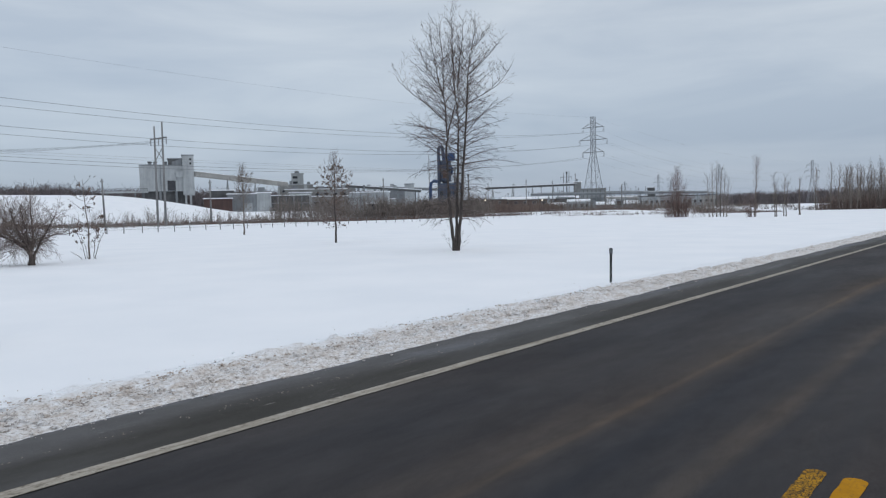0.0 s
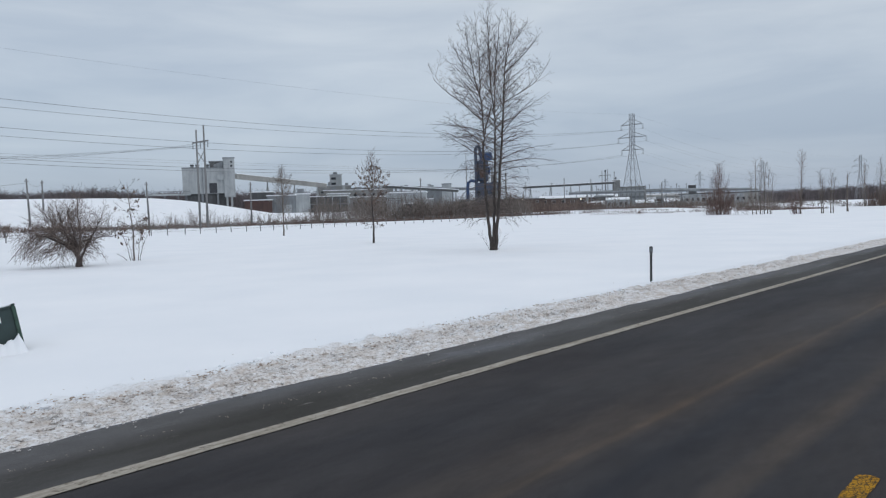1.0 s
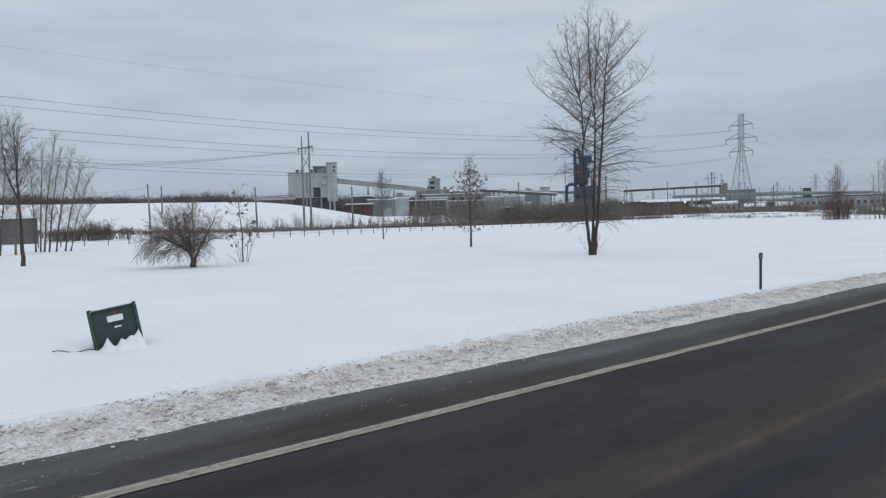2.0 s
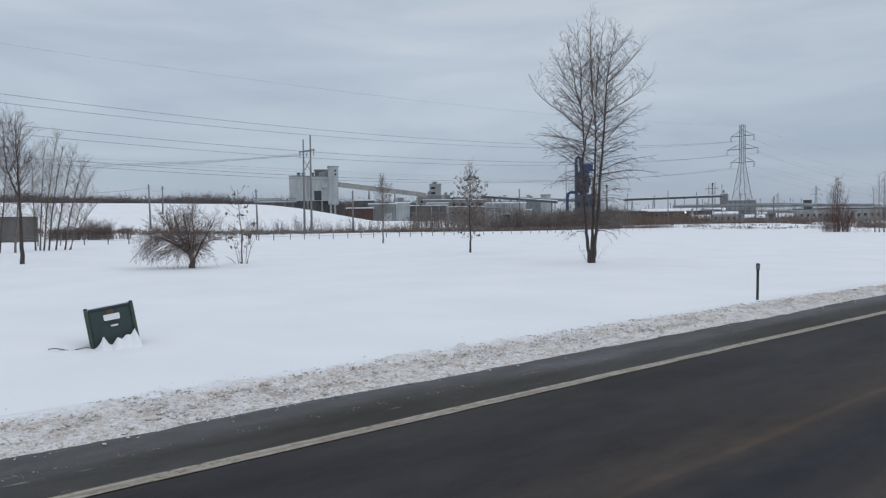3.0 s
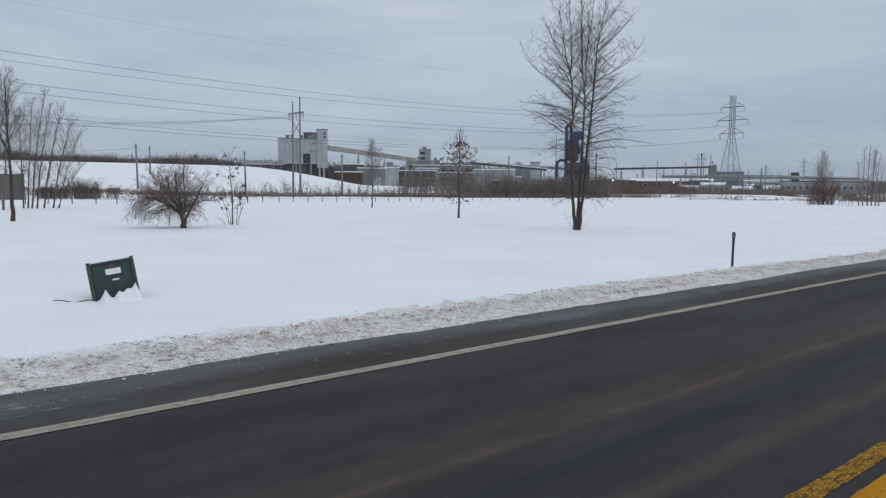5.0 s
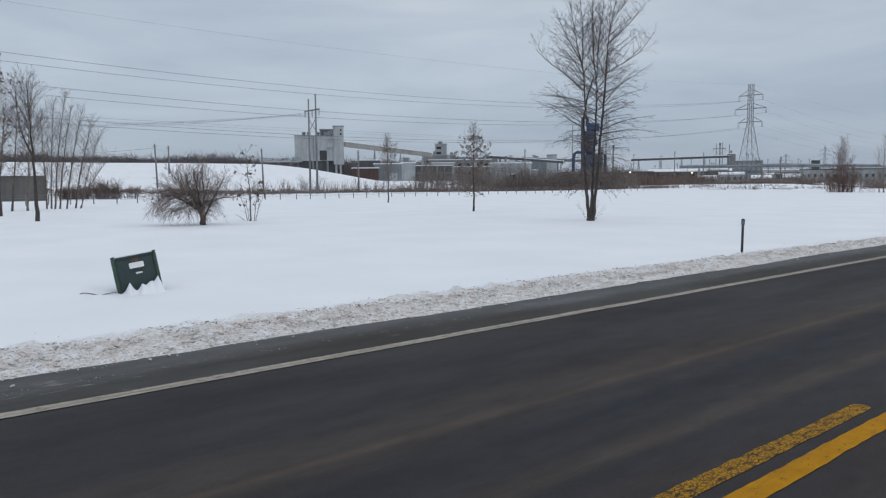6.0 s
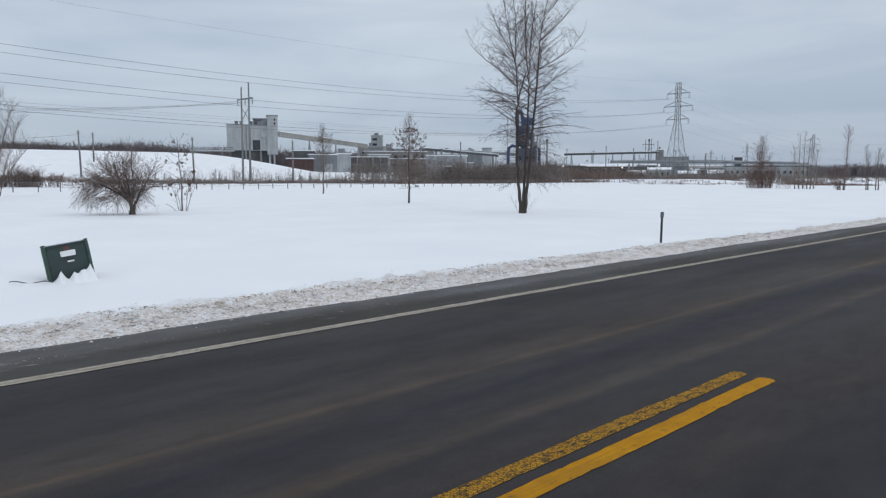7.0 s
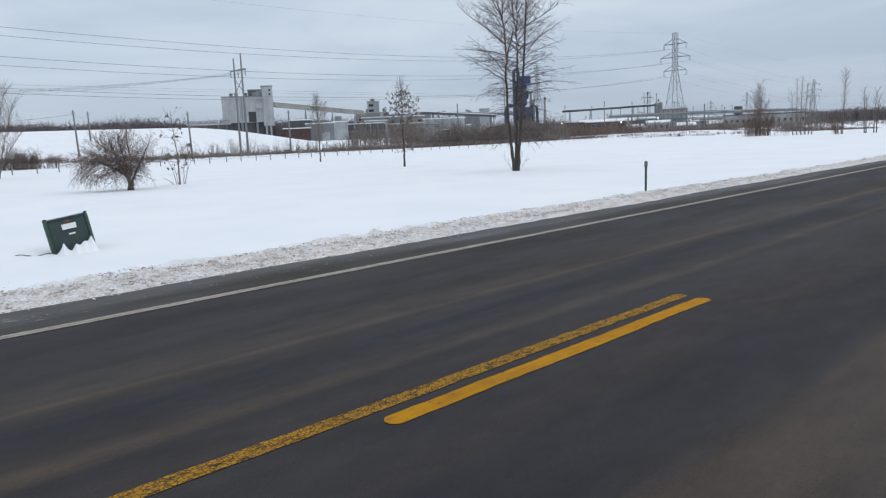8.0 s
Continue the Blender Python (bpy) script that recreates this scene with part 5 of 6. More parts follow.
def make_works():
    make_mill()
    make_conveyor((157.8, 263.6, 17.7), (219, 283, 15.0), 1.9, "long grey covered conveyor bridge sloping from the mill", (0.32, 0.62, 0.9), CLAD_CREAM)
    hall("red_shed", 155.3, 253.3, 164.2, 247.4, 8, 7.4, CLAD_RED, "low rust-red clad shed beside the mill")
    o, n = hall("grey_shed", 165.5, 252.6, 174.8, 246.0, 12, 9.2, CLAD_GREY, "grey clad works shed with a flat roof")
    part("door", box(n * 0.55, n * 0.85, -0.15, 0.02, 0, 5.5), CLAD_PALE, o)
    o, n = hall("pale_shed", 174.9, 246.2, 179.6, 242.8, 8, 9.6, CLAD_PALE, "pale narrow clad shed with a roof box")
    part("roof_box", box(0.6, 3.4, 1, 4, 9.95, 11.9), CLAD_GREY, o)
    # closed dark wall behind the posts stands for shade inside the open front
    o, n = hall("dark_hall", 186.0, 252.0, 199.0, 242.0, 14, 8.6, CLAD_AND_SHADE_DARK, "works hall with pale posts, its open front's shade as a dark wall")
    for k in range(6):
        part("post", box(n * k / 5 - 0.2, n * k / 5 + 0.2, -0.5, -0.1, -2.0, 8.4), CLAD_PALE if k % 2 else CLAD_GREY, o)
    part("beam", box(0, n, -0.45, -0.15, 5.2, 5.7), CLAD_GREY, o)
    part("low_wall", box(0, n, -0.6, -0.05, -2.0, 1.6), CLAD_GREY, o)
    o, n = hall("pale_hall", 204.0, 262.0, 212.0, 256.0, 12, 10.2, CLAD_PALE, "pale square works hall with a door opening painted dark", 3, (7.4,), (1.5, 1.2), 0, -2.0, CLAD_GREY)
    # no real hole: a dark sheet on the wall gives the doorway's shade
    part("door", box(1.2, 4.0, -0.12, 0.02, -1.0, 4.6), GLASS_AND_SHADE_DARK, o, "dark panel as shade in the open doorway")
    o, n = hall("concrete_hall", 213.0, 257.0, 226.0, 246.0, 12, 8.4, CONCRETE, "low concrete works hall with a row of windows", 6, (5.6,), (1.6, 1.3))
    part("vent_box", box(3, 5.2, 2, 4, 8.75, 10.2), CLAD_GREY, o)
    part("vent_box", box(9, 10.4, 3, 4.4, 8.75, 10.6), CLAD_PALE, o)
    o, n = hall("grey_hall", 222, 288, 246, 268, 14, 12.6, CONCRETE, "grey concrete works hall with stacked levels", 7, (6.5, 10.2), (2.2, 1.6))
    for u, w, h in ((0.12, 2.4, 1.6), (0.3, 1.4, 2.2), (0.48, 4.0, 1.2), (0.74, 1.8, 2.6), (0.9, 1.2, 1.4)):
        part("roof_box", box(n * u, n * u + w, 2, 5, 12.95, 12.95 + h), CLAD_GREY if w > 2 else CLAD_PALE, o)
    m, n = front(245.3, 311.9, 250.3, 307.9)
    ob = thing("control_tower", m, "narrow grey tower with rows of dark windows", "tower")
    part("wall", box(0, n, 0, 6, -2.0, 22.1), CLAD_PALE, ob)
    part("roof", box(-0.3, n + 0.3, -0.3, 6.3, 22.1, 22.5), CLAD_PALE, ob)
    part("roof_box", box(1.8, 4.0, 1.5, 4, 22.5, 23.8), CLAD_GREY, ob)
    windows(ob, [2.0], [20.2, 17.4], 2.8, 1.5, 0.0)
    windows(ob, [3.2], [15.4], 5.0, 0.9, 0.0)
    part("window", box(0.8, n - 0.6, -0.15, 0.02, 12.2, 14.0), GLASS_AND_SHADE_DARK, ob)
    o, k = hall("tower_hall", 231.0, 303.8, 244.3, 293.1, 6, 15.6, CONCRETE, "pale concrete hall with vents at the foot of the tower", 4, (12.4,), (1.7, 1.5), cover=CLAD_PALE)
    for u, w, h in ((0.05, 2.0, 1.1), (0.3, 1.2, 1.8), (0.82, 1.6, 1.2)):
        part("roof_box", box(k * u, k * u + w, 1.0, 3.0, 15.96, 15.96 + h), CLAD_GREY, o)
    hall("low_hall", 232, 306, 262, 280, 10, 14.0, CONCRETE, "dark long works hall under the tower", 6, (10.5,), (2.5, 1.5), cover=CLAD_AND_SHADE_DARK)
    o, n = hall("long_shed", 268.4, 292, 294.0, 265.9, 16, 12.4, CLAD_GREY, "long pale works shed with roof ventilators", 0)
    part("snow_ledge", box(0.5, n * 0.7, -1.8, -0.02, 7.6, 8.0), SNOW, o)
    part("lean_to", box(0.5, n * 0.7, -1.6, -0.02, -2.0, 7.596), CLAD_PALE, o)
    for u in (0.1, 0.24, 0.43, 0.58, 0.8, 0.92):
        # dark sheets on the walls stand for the shade inside the openings
        part("opening", box(n * u, n * u + 1.8, -1.72 if u < 0.66 else -0.12, -1.58 if u < 0.66 else 0.02, 2.0, 6.4 if u < 0.3 else 4.6), GLASS_AND_SHADE_DARK, o)
    for k, hgt in ((0.27, 2.6), (0.32, 1.6), (0.62, 2.6), (0.66, 2.0), (0.86, 2.6), (0.9, 2.6)):
        v = part("ventilator", box(n * k, n * k + 1.6, 3, 6, 12.8, 12.8 + hgt), CLAD_PALE, o)
        part("cowl", box(n * k - 0.2, n * k + 1.8, 2.8, 6.2, 12.8 + hgt, 13.2 + hgt), CLAD_GREY, v)
    make_conveyor((258, 287, 14.6), (300, 246, 11.6), 1.2, "covered conveyor bridge along the long shed", (0.3, 0.7), CLAD_GREY)
    make_blue_plant()
    o, n = hall("brown_hall", 258, 213, 274, 192, 12, 5.2, CLAD_BROWN, "brown brick works hall with a lit lamp", 4, (4.0,), (1.4, 1.1), cover=CLAD_AND_SHADE_DARK)
    lamp = part("flood_lamp", box(n * 0.62 - 0.25, n * 0.62 + 0.25, -0.7, -0.2, 5.2, 5.6, 0.05), CLAD_GREY, o)
    bm = bmesh.new()
    bmesh.ops.create_icosphere(bm, subdivisions=2, radius=0.32, matrix=Matrix.Translation((n * 0.62, -0.8, 5.3)))
    part("lamp_glass", bm, GLOW, lamp, "lit yellow lamp glass")
    part("stack", box(2.0, 4.4, 3, 5.4, 7.5, 16.5, 0.2), CONCRETE, o)
    o, n = hall("snowy_hall", 276, 196, 296, 163, 9, 5.2, CLAD_BROWN, "low works hall under a broad snowy roof", 9, (3.6,), (2.0, 1.5), 1.0)
    lamp = part("flood_lamp", box(n * 0.485 - 0.25, n * 0.485 + 0.25, -0.7, -0.2, 4.6, 5.0, 0.05), CLAD_GREY, o)
    bm = bmesh.new()
    bmesh.ops.create_icosphere(bm, subdivisions=2, radius=0.28, matrix=Matrix.Translation((n * 0.485, -0.8, 4.7)))
    part("lamp_glass", bm, GLOW, lamp, "lit yellow lamp glass")
    make_conveyor((277.7, 206.7, 10.9), (301.5, 171.0, 11.8), 0.9, "long level pipe bridge on trestles above the roofs", (0.08, 0.3, 0.52, 0.75), CLAD_AND_SHADE_DARK)
    hall("transfer_tower", 301.0, 172.2, 302.4, 169.2, 4, 12.9, CONCRETE, "square grey transfer tower at the bridge end")
    make_conveyor((275, 175, 7.2), (355, 174, 8.6), 0.9, "long level pipe bridge on trestles", tuple(k / 10 for k in range(1, 10)), CLAD_GREY)
    make_conveyor((355, 174, 8.6), (449, 158, 8.1), 1.1, "long level pipe bridge on trestles", tuple(k / 12 for k in range(1, 12)), CLAD_GREY)
    make_conveyor((300, 160, 5.2), (420, 150, 5.6), 0.9, "low pale pipe rack on short trestles", tuple(k / 14 for k in range(1, 14)), CLAD_CREAM)
    hall("cream_hall", 392, 214, 420, 178, 20, 7.2, CLAD_CREAM, "long cream works hall with a window band", 12, (4.6,), (2.2, 1.6))
    hall("dark_block", 406.8, 182.6, 408.6, 178.7, 5, 11.7, CLAD_AND_SHADE_DARK, "small dark block on the works skyline", z0=-0.5)
    hall("flat_hall", 336, 196, 356, 160, 16, 6.0, CONCRETE, "flat grey works hall behind the pylon", 8, (3.8,), (2.0, 1.3))
    o, n = hall("white_house", 195.0, 114.2, 198.3, 108.4, 5, 2.9, CLAD_PALE, "small white house with dark windows and a snowy roof", 4, (1.7,), (1.0, 1.3), 0.5)
    hall("snowy_shed", 191.9, 118.6, 194.6, 114.8, 5, 1.5, CLAD_BROWN, "low shed with a deep snowy roof", 2, (0.4,), (1.0, 0.8), 1.0)
    hall("snowy_shed", 197.5, 105.5, 199.8, 101.1, 5, 1.7, CLAD_BROWN, "low shed with a deep snowy roof", 2, (0.4,), (1.0, 0.8), 0.7)
    o, n = hall("columned_hall", 209.0, 117.9, 212.8, 110.8, 6, 6.9, CLAD_PALE, "square grey hall with tall columns at the pylon's foot", cover=CONCRETE)
    for k in range(7):
        part("column", box(n * k / 6 - 0.15, n * k / 6 + 0.15, -0.4, -0.05, -2.0, 6.7), CONCRETE, o)
    part("band", box(0, n, -0.3, -0.04, 3.4, 4.2), CLAD_GREY, o)
    o, n = hall("pale_shed", 221.0, 107.7, 222.9, 103.7, 6, 1.9, CLAD_PALE, "pale shed with a rounded snowy roof", 1, (0.4,), (1.2, 1.0), 0.9)
    o, n = hall("window_hall", 268.4, 124.6, 279.0, 98.2, 12, 4.7, CLAD_PALE, "long pale works hall with small dark windows", 14, (2.6,), (1.1, 1.4), cover=CLAD_AND_SHADE_DARK)
    part("end_wall", box(n * 0.82, n, -0.12, -0.004, -1.0, 4.6), CLAD_CREAM, o, "cream panels at the hall's end")
    make_conveyor((194.2, 127.1, 5.4), (216.9, 92.7, 5.2), 0.55, "low pipe rack on many posts before the halls", tuple((k + 0.5) / 9 for k in range(9)), CLAD_GREY, True)
    make_conveyor((216.9, 92.7, 5.2), (226.3, 82.3, 5.0), 0.55, "low pipe rack on many posts before the halls", (0.2, 0.5, 0.8), CLAD_GREY, True)
    hall("snow_roof_shed", 162.6, 260.5, 170.5, 255.3, 8, 10.9, CLAD_AND_SHADE_DARK, "low dark shed under a white roof behind the conveyor")
    # sloping covered gallery and roof line of the middle halls
    make_conveyor((193.2, 211.6, 11.3), (207.5, 186.0, 8.6), 0.9, "sloping covered gallery with a snowy top", (0.2, 0.5, 0.8), CLAD_AND_SHADE_DARK)
    o, n = hall("ribbed_hall", 190.5, 208.5, 200.0, 196.5, 7, 8.6, CLAD_PALE, "pale ribbed works hall below the sloping gallery", cover=SNOW)
    # doorway's inner shade, put on as a dark sheet
    part("door", box(n * 0.50, n * 0.66, -0.12, 0.02, -1.0, 4.2), GLASS_AND_SHADE_DARK, o, "dark panel as shade in the open doorway")
    part("canopy", box(n * 0.44, n * 0.76, -2.0, -0.02, 4.3, 4.6), SNOW, o, "snow-covered canopy")
    for u, w, h in ((0.2, 0.8, 1.4), (0.36, 0.5, 2.2), (0.62, 0.9, 1.0), (0.8, 0.6, 1.8)):
        v = part("roof_vent", box(n * u, n * u + w, 2.0, 3.0, 8.9, 8.95 + h), CLAD_GREY, o)
        part("cowl", box(n * u - 0.15, n * u + w + 0.15, 1.8, 3.2, 8.95 + h, 9.2 + h), CLAD_AND_SHADE_DARK, v)
    for z in (5.6, 6.4):
        part("wall_pipe", box(0.4, n * 0.42, -0.32, -0.14, z, z + 0.18), CLAD_AND_SHADE_DARK, o)
    for k in range(5):
        part("buttress", box(n * (k + 0.5) / 5 - 0.12, n * (k + 0.5) / 5 + 0.12, -0.14, -0.004, -1.0, 8.4), CLAD_GREY, o)
    o, n = front(216.6, 203.0, 219.0, 200.0)
    ob = thing("roof_cabin", o, "pale square cabin above the roof line", "cabin")
    part("wall", box(0, n, 0, 3, -2.0, 12.0), CLAD_PALE, ob)
    part("roof", box(-0.2, n + 0.2, -0.2, 3.2, 12.0, 12.3), CLAD_GREY, ob)
    hall("roadside_shed", 7.6, 117.0, 17.4, 115.2, 7, 2.8, SHED_GREY, "low brown-grey shed behind the bare stems", 0, (), (1.3, 1.2), 0.6)
    for x, y, h, r in ((286, 232, 22, 0.5), (292, 228, 19, 0.4), (360, 210, 21, 0.35), (368, 208, 17, 0.3)):
        ob = thing("chimney", pose(x, y, 0), "slim grey steel chimney at the works", "chimney", "chimneys")
        verts, faces = [], []
        tube_into(verts, faces, [Vector((0, 0, -2.0)), Vector((0, 0, h * 0.5)), Vector((0, 0, h))], [r * 1.25, r * 1.1, r], 10)
        mesh_object("shaft", verts, faces, CLAD_GREY, ob, True)
        verts, faces = [], []
        tube_into(verts, faces, [Vector((0, 0, h - 1.0)), Vector((0, 0, h + 0.2))], [r * 1.3, r * 1.3], 10)
        mesh_object("rim", verts, faces, CLAD_AND_SHADE_DARK, ob)


def make_clutter():
    """Lamp masts and small snow-roofed sheds that crowd the yard."""
    rng = random.Random(95)
    for k in range(26):
        u = rng.random()
        x, y = 262 + 150 * u + rng.gauss(0, 6), 196 - 24 * u + rng.gauss(0, 9)
        h = rng.uniform(9, 15)
        ob = thing("yard_mast", pose(x, y, ground_z(x, y) - 0.3), "slim dark mast in the works yard", "mast", "yard masts")
        verts, faces = [], []
        tube_into(verts, faces, [Vector((0, 0, 0)), Vector((0, 0, h))], [0.2, 0.12], 6)
        mesh_object("shaft", verts, faces, POLE_WOOD, ob)
        part("bracket", box(-0.9, 0.9, -0.08, 0.08, h - 0.6, h - 0.42), POLE_WOOD, ob)
    for k in range(12):
        u = (k + rng.random()) / 12
        x, y = 272 + 120 * u, 176 - 26 * u + rng.gauss(0, 5)
        w, top = rng.uniform(6, 14), rng.uniform(3.0, 5.5)
        wall = rng.choice((CLAD_BROWN, CLAD_GREY, CONCRETE, CLAD_AND_SHADE_DARK))
        hall("yard_shed", x, y, x + w * 0.45, y - w * 0.9, 6, top, wall, "small yard shed under a snowy roof", 3, (top * 0.55,), (w * 0.16, 1.2), 0.4, cover=SNOW if rng.random() < 0.4 else CLAD_GREY)


def make_blue_plant():
    """The blue tower: riser, bend, hopper box, vessel and legs."""
    m, n = front(245.5, 215.0, 254.5, 204.2)
    ob = thing("blue_process_tower", m, "tall blue steel process tower with a curved pipe", "tower")

    def pipe(name, pts, r, mat, sides=12):
        verts, faces = [], []
        tube_into(verts, faces, [Vector(p) for p in pts], [r] * len(pts), sides)
        return mesh_object(name, verts, faces, mat, ob, True)

    arc = [(4.9 + 1.0 - 1.0 * math.cos(a), 3.0, 28.3 + 1.6 * math.sin(a)) for a in [k * math.pi / 10 for k in range(11)]]
    pipe("riser_pipe", [(4.9, 3.0, -2.0), (4.9, 3.0, 14)] + arc + [(6.9, 3.0, 26.0)], 0.75, BLUE_WORN)
    part("hopper", box(6.5, 12.2, 1.0, 6.0, 23.4, 26.9, 0.25), BLUE, ob)
    pipe("vessel", [(8.0, 3.4, 14.0), (8.0, 3.4, 15.4), (8.0, 3.4, 21.4), (8.0, 3.4, 23.4)], 2.5, BLUE_WORN, 20)
    pipe("cone", [(8.0, 3.4, 9.0), (8.0, 3.4, 14.0)], 1.6, BLUE_WORN, 16)
    pipe("side_pipe", [(10.8, 3.0, 20.5), (11.0, 3.0, 18.8), (10.6, 3.0, 17.0)], 0.5, BLUE)
    part("base_house", box(4.5, 13.2, 0.5, 8.5, -2.0, 13.2), BLUE_WORN, ob)
    part("platform", box(5.6, 11.6, 0.2, 6.8, 19.0, 19.25), CLAD_AND_SHADE_DARK, ob)
    part("rust_panel", box(6.6, 8.4, 0.80, 0.9, 15.5, 19.0), RUST, ob, "rust-stained panel")
    pipe("down_pipe", [(4.2, 1.5, 14.0), (2.6, 1.5, 14.4), (1.3, 1.5, 13.4), (0.9, 1.5, 11.5), (0.9, 1.5, -2.0)], 0.75, BLUE)
    pipe("down_pipe", [(12.0, 2.0, 13.0), (13.4, 2.0, 14.2), (14.8, 2.0, 12.5), (15.0, 2.0, -2.0)], 0.6, BLUE_WORN)
    for x in (5.2, 8.6, 11.6):
        part("window", box(x, x + 1.4, 0.35, 0.498, 7.5, 9.5), GLASS_AND_SHADE_DARK, ob)
    pipe("mast", [(0.4, 5.0, -2.0), (0.4, 5.0, 26.5)], 0.16, POLE_WOOD, 6)


# ---------------------------------------------------------------- things by the road
def make_cabinet():
    """The small utility cabinet that leans in the snow, with its labels."""
    yaw, tilt = -11.0, -8.5
    ob = thing("utility_cabinet", pose(-0.90, 10.88, -0.55, -8, tilt, yaw) @ Matrix.Diagonal((0.88, 1, 1.08, 1)), "dark green leaning utility cabinet half sunk in snow", "utility box")
    part("body", box(-0.34, 0.34, 0.0, 0.26, 0.0, 0.66, 0.012), GREEN, ob)
    for s in (-1, 1):
        part("corner_post", box(s * 0.365 - 0.03, s * 0.365 + 0.03, -0.03, 0.29, 0.0, 0.69, 0.012), GREEN_EDGE, ob, "faded green corner post")
        part("corner_cap", box(s * 0.365 - 0.036, s * 0.365 + 0.036, -0.036, 0.295, 0.69, 0.715, 0.010), GREEN, ob)
    part("top_rail", box(-0.335, 0.335, -0.02, 0.28, 0.66, 0.69, 0.008), GREEN, ob)
    label = part("label_plate", box(-0.11, 0.15, -0.012, -0.001, 0.50, 0.58, 0.004), LABEL_WHITE, ob, "white label plate")
    part("snow_on_label", box(-0.105, 0.145, -0.03, -0.0125, 0.493, 0.508, 0.004), SNOW, label)
    part("warning_label", box(-0.05, 0.06, -0.010, -0.001, 0.595, 0.648, 0.003), LABEL_RED, ob, "faded red warning label")
    part("latch", box(-0.02, 0.10, -0.018, -0.001, 0.40, 0.425, 0.005), LABEL_WHITE, ob, "pale latch plate")
    # the latch's shadow, modelled as a thin black strip
    part("latch_shadow_gap", box(-0.035, 0.105, -0.014, -0.001, 0.428, 0.455, 0.003), CASE_AND_SHADOW, ob)
    # snow drifted against its foot: a ragged sheet with sharp little peaks, and its toe running out
    bm = bmesh.new()
    rows, cols = 9, 64
    grid = []
    for i in range(cols + 1):
        u = -0.46 + 0.96 * i / cols
        tall = 0.07 + 0.085 * smooth(-0.05, 0.12, u) + 0.035 * noise.noise(Vector((u * 14, 0.3, 0.0)))
        for c, w, h in ((-0.15, 0.08, 0.13), (0.29, 0.07, 0.15), (0.05, 0.09, 0.05), (0.20, 0.10, 0.06)):
            tall += h * max(0.0, 1 - abs(u - c) / w) ** 1.3
        tall *= smooth(-0.32, -0.18, u) * (1 - smooth(0.33, 0.43, u))
        line = []
        for j in range(rows + 1):
            v = j / rows
            y = -0.30 * (1 - v) - 0.012 + 0.02 * noise.noise(Vector((u * 6, v * 3, 4.0)))
            z = tall * v ** 1.7 + 0.012 * noise.noise(Vector((u * 9, v * 5, 8.0))) * v - 0.03 * (1 - v)
            line.append(bm.verts.new((u, y, z)))
        line.append(bm.verts.new((u, 0.03, tall * 0.9)))
        line.append(bm.verts.new((u, 0.03, -0.08)))
        grid.append(line)
    for p, q in zip(grid[:-1], grid[1:]):
        for j in range(rows + 2):
            bm.faces.new((p[j], q[j], q[j + 1], p[j + 1]))
    bmesh.ops.recalc_face_normals(bm, faces=bm.faces)
    me = bpy.data.meshes.new("snow_drift")
    bm.to_mesh(me)
    bm.free()
    me.materials.append(SNOW)
    me.polygons.foreach_set("use_smooth", [True] * len(me.polygons))
    d = new("snow_drift", me)
    d.matrix_world = pose(-0.955, 10.84, ground_z(-0.9, 10.8) - 0.005, 0, 0, yaw)
    tagged(d, "clean ragged snow drifted against the foot of the cabinet", "snow drift")
    part("snow_cap", box(-0.33, 0.36, 0.0, 0.25, 0.688, 0.712, 0.01), SNOW, ob, "thin snow on the top")
    verts, faces = [], []
    pts = [Vector((-1.24 - 0.055 * k, 10.82 + 0.01 * k, ground_z(-1.24 - 0.055 * k, 10.82 + 0.01 * k) + 0.012 + 0.02 * math.sin(k * 0.8))) for k in range(12)]
    tube_into(verts, faces, pts, [0.008] * 12, 5)
    tagged(mesh_object("cable", verts, faces, POST, None, True), "thin dark cable lying on the snow", "cable")


def make_marker():
    """The slim roadside post with a reflector head."""
    x, y = 11.02, 6.85
    base = ground_z(x, y) - 0.25
    ob = thing("marker_post", pose(x, y, base, 0, 0.6, -58), "slim dark steel roadside post with a reflector head", "post")
    h = 0.47 - base
    bm = box(-0.022, 0.022, 0.012, 0.020, 0, h - 0.02)
    box(-0.026, -0.018, -0.012, 0.014, 0, h - 0.02, 0, bm)
    box(0.018, 0.026, -0.012, 0.014, 0, h - 0.02, 0, bm)
    part("channel", bm, POST, ob)
    head = part("reflector_head", box(-0.038, 0.038, -0.030, 0.026, h - 0.15, h, 0.012), CASE_AND_SHADOW, ob)
    part("reflector", box(-0.028, 0.028, -0.036, -0.031, h - 0.125, h - 0.03, 0.002), REFLECTOR, head)


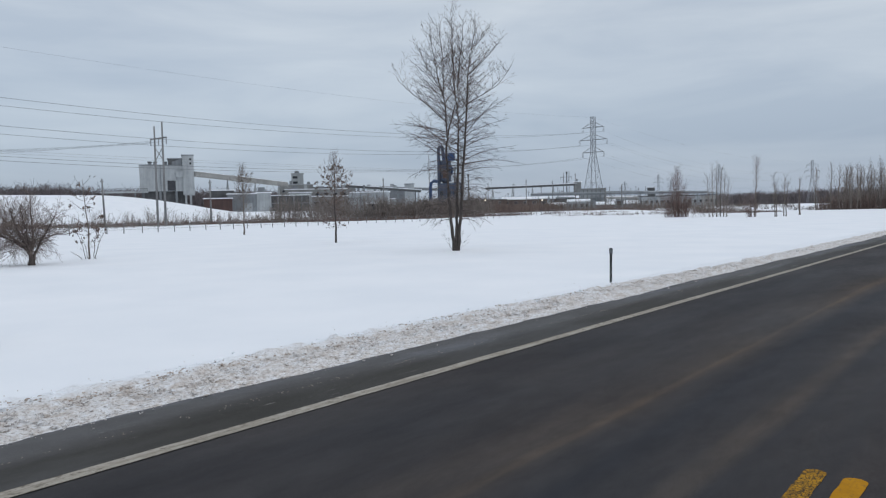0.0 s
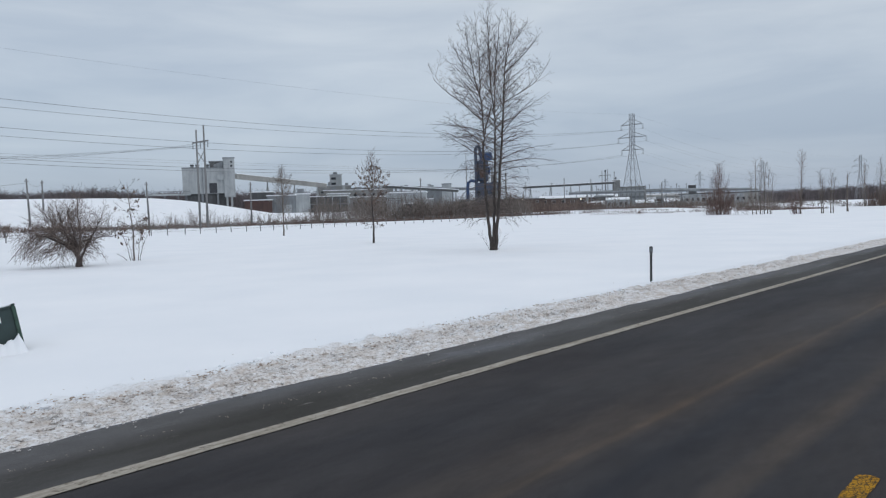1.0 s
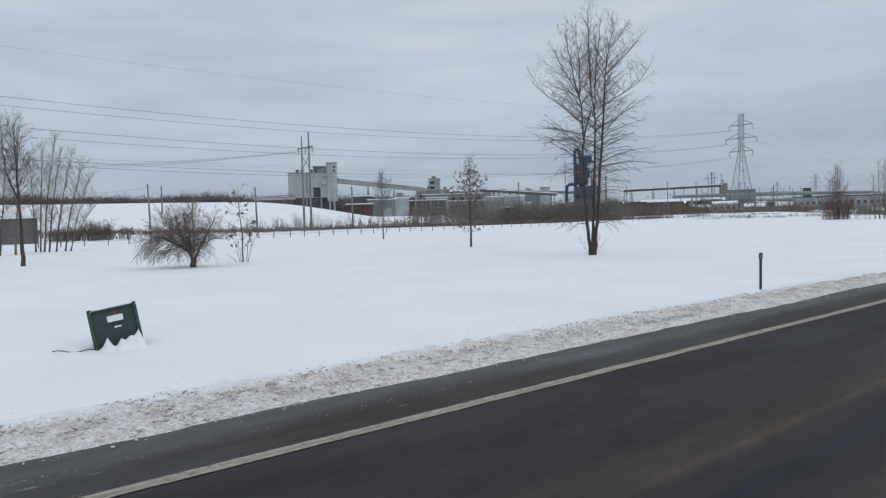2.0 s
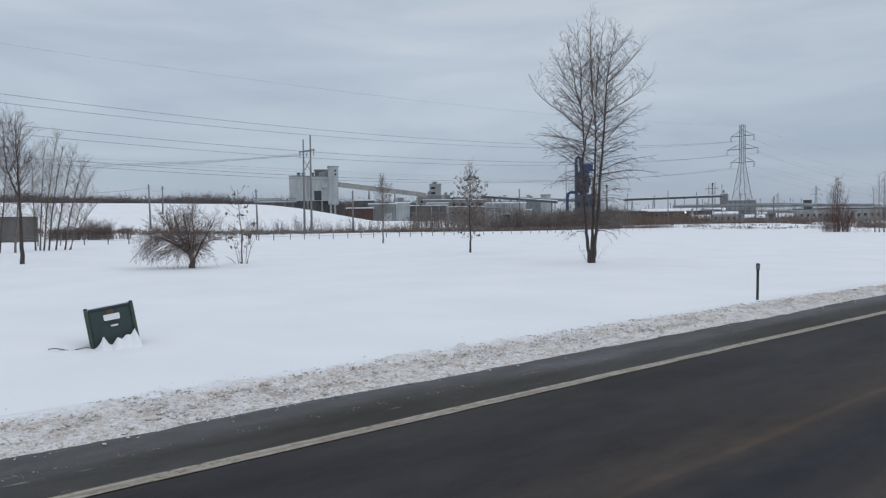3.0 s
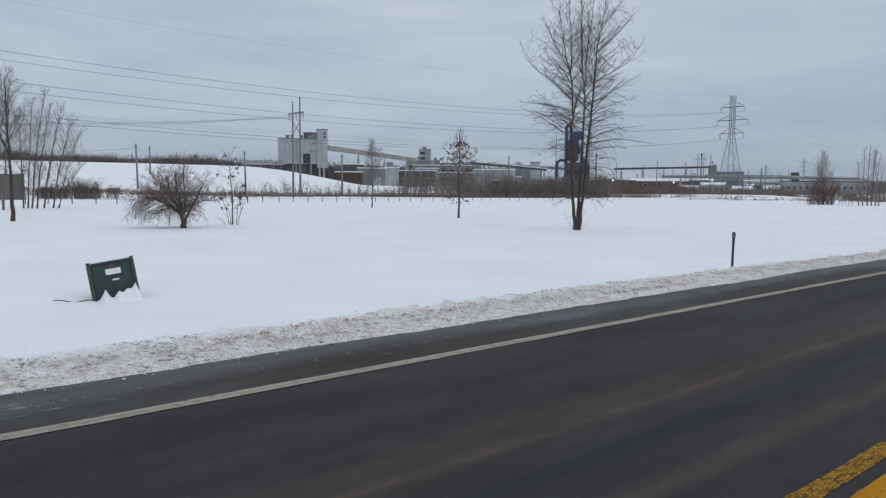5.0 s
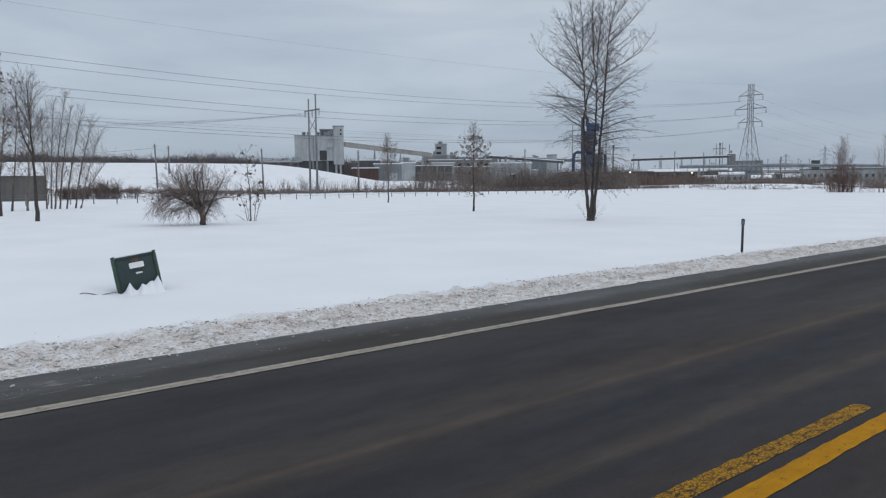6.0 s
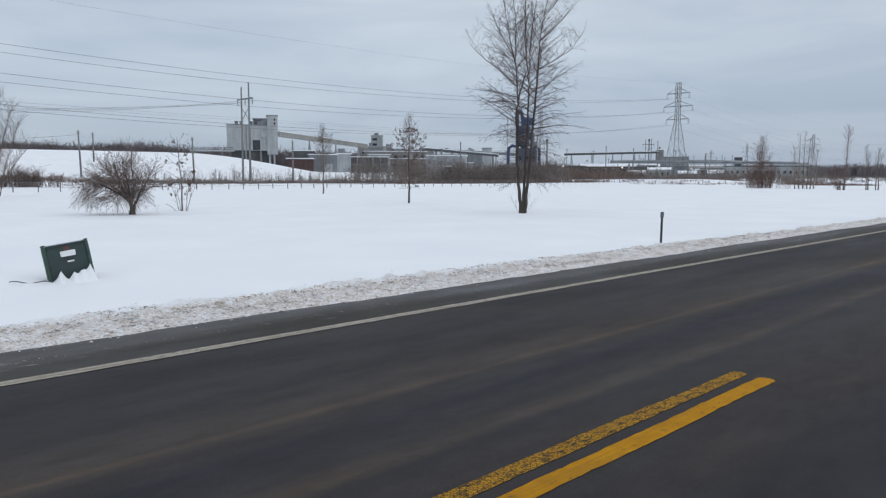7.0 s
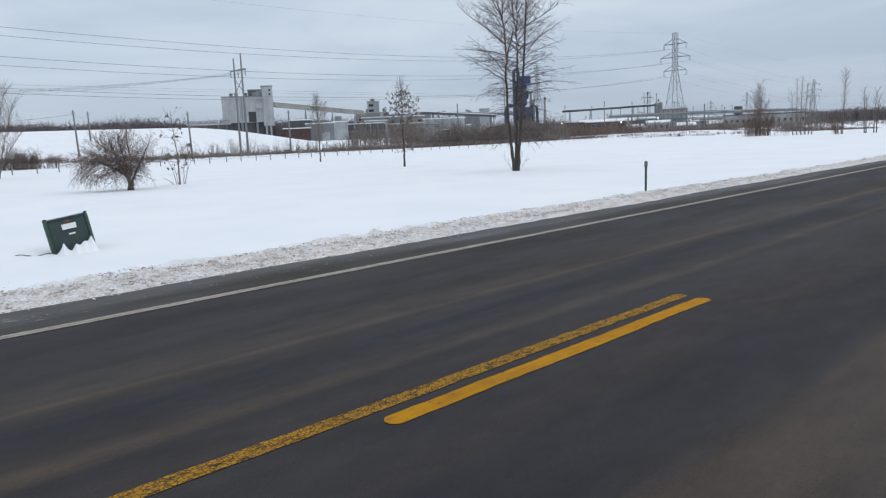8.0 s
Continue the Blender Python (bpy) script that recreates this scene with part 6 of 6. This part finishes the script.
def make_fence():
    ob = thing("field_fence", pose(0, 0, 0), "long low wire fence on wooden posts along the field", "fence")
    rng = random.Random(91)
    models = []
    for k in range(4):
        verts, faces = [], []
        tube_into(verts, faces, [Vector((0, 0, -0.3)), Vector((0.02 * (k - 1), 0, 1.0 + 0.05 * k))], [0.06, 0.055], 6)
        me = bpy.data.meshes.new("post")
        me.from_pydata(verts, [], faces)
        me.materials.append(POLE_WOOD)
        models.append(me)
    feet = []
    x = -24.0
    while x < 200:
        y = fence_y(x) + 0.3 * noise.noise(Vector((x * 0.05, 0, 0)))
        p = new("post", models[rng.randrange(4)])
        p.parent = ob
        p.matrix_world = pose(x, y, ground_z(x, y), rng.gauss(0, 2), rng.gauss(0, 2), 0)
        feet.append(Vector((x, y, ground_z(x, y))))
        x += 2.2 + rng.gauss(0, 0.12)
    for z in (0.45, 0.72, 0.98):
        verts, faces = [], []
        tube_into(verts, faces, [f + Vector((0, -0.07, z)) for f in feet], [0.014] * len(feet), 3)
        mesh_object("wire", verts, faces, POLE_WOOD, ob)


make_ground()
make_road()
make_bank()
clumps("snow_lumps", SNOW_DIRTY, 9500, "dirty lumps of broken snow on the ploughed ridge", 101, 0.022, (5.02, 0.18), 0.25)
clumps("snow_crumbs", SNOW_DIRTY, 1100, "crumbs of dirty snow at the edge of the bank", 102, 0.010, (4.60, 0.06), 0.5)
clumps("salt_crumbs", CLOD, 900, "pale crumbs of salt and snow strewn on the shoulder", 103, 0.006, (4.10, 0.03), 0.3, 0.9)
clumps("dirt_clods", CLOD, 6500, "brown frozen clods bunched on the crest of the ploughed ridge", 104, 0.0145, (5.42, 0.16), 0.25, 1.7)
clumps("snow_slabs", SNOW, 900, "clean broken lumps of snow on the crest of the ridge", 106, 0.040, (5.60, 0.14), 0.1, 1.0)
clumps("thrown_crumbs", CLOD, 260, "small brown crumbs thrown onto the clean snow", 107, 0.010, (6.0, 0.3), 0.3, 0.8, 7.6)
clumps("loose_snow", SNOW_DIRTY, 900, "loose flecked snow thrown beyond the ridge", 105, 0.024, (5.7, 0.2), 0.2)
make_main_tree()
make_saplings()
make_bush()
make_left_trees()
make_row_trees()
make_scrub()
make_far_wood()
make_power()
make_works()
make_clutter()
make_cabinet()
make_marker()
make_fence()
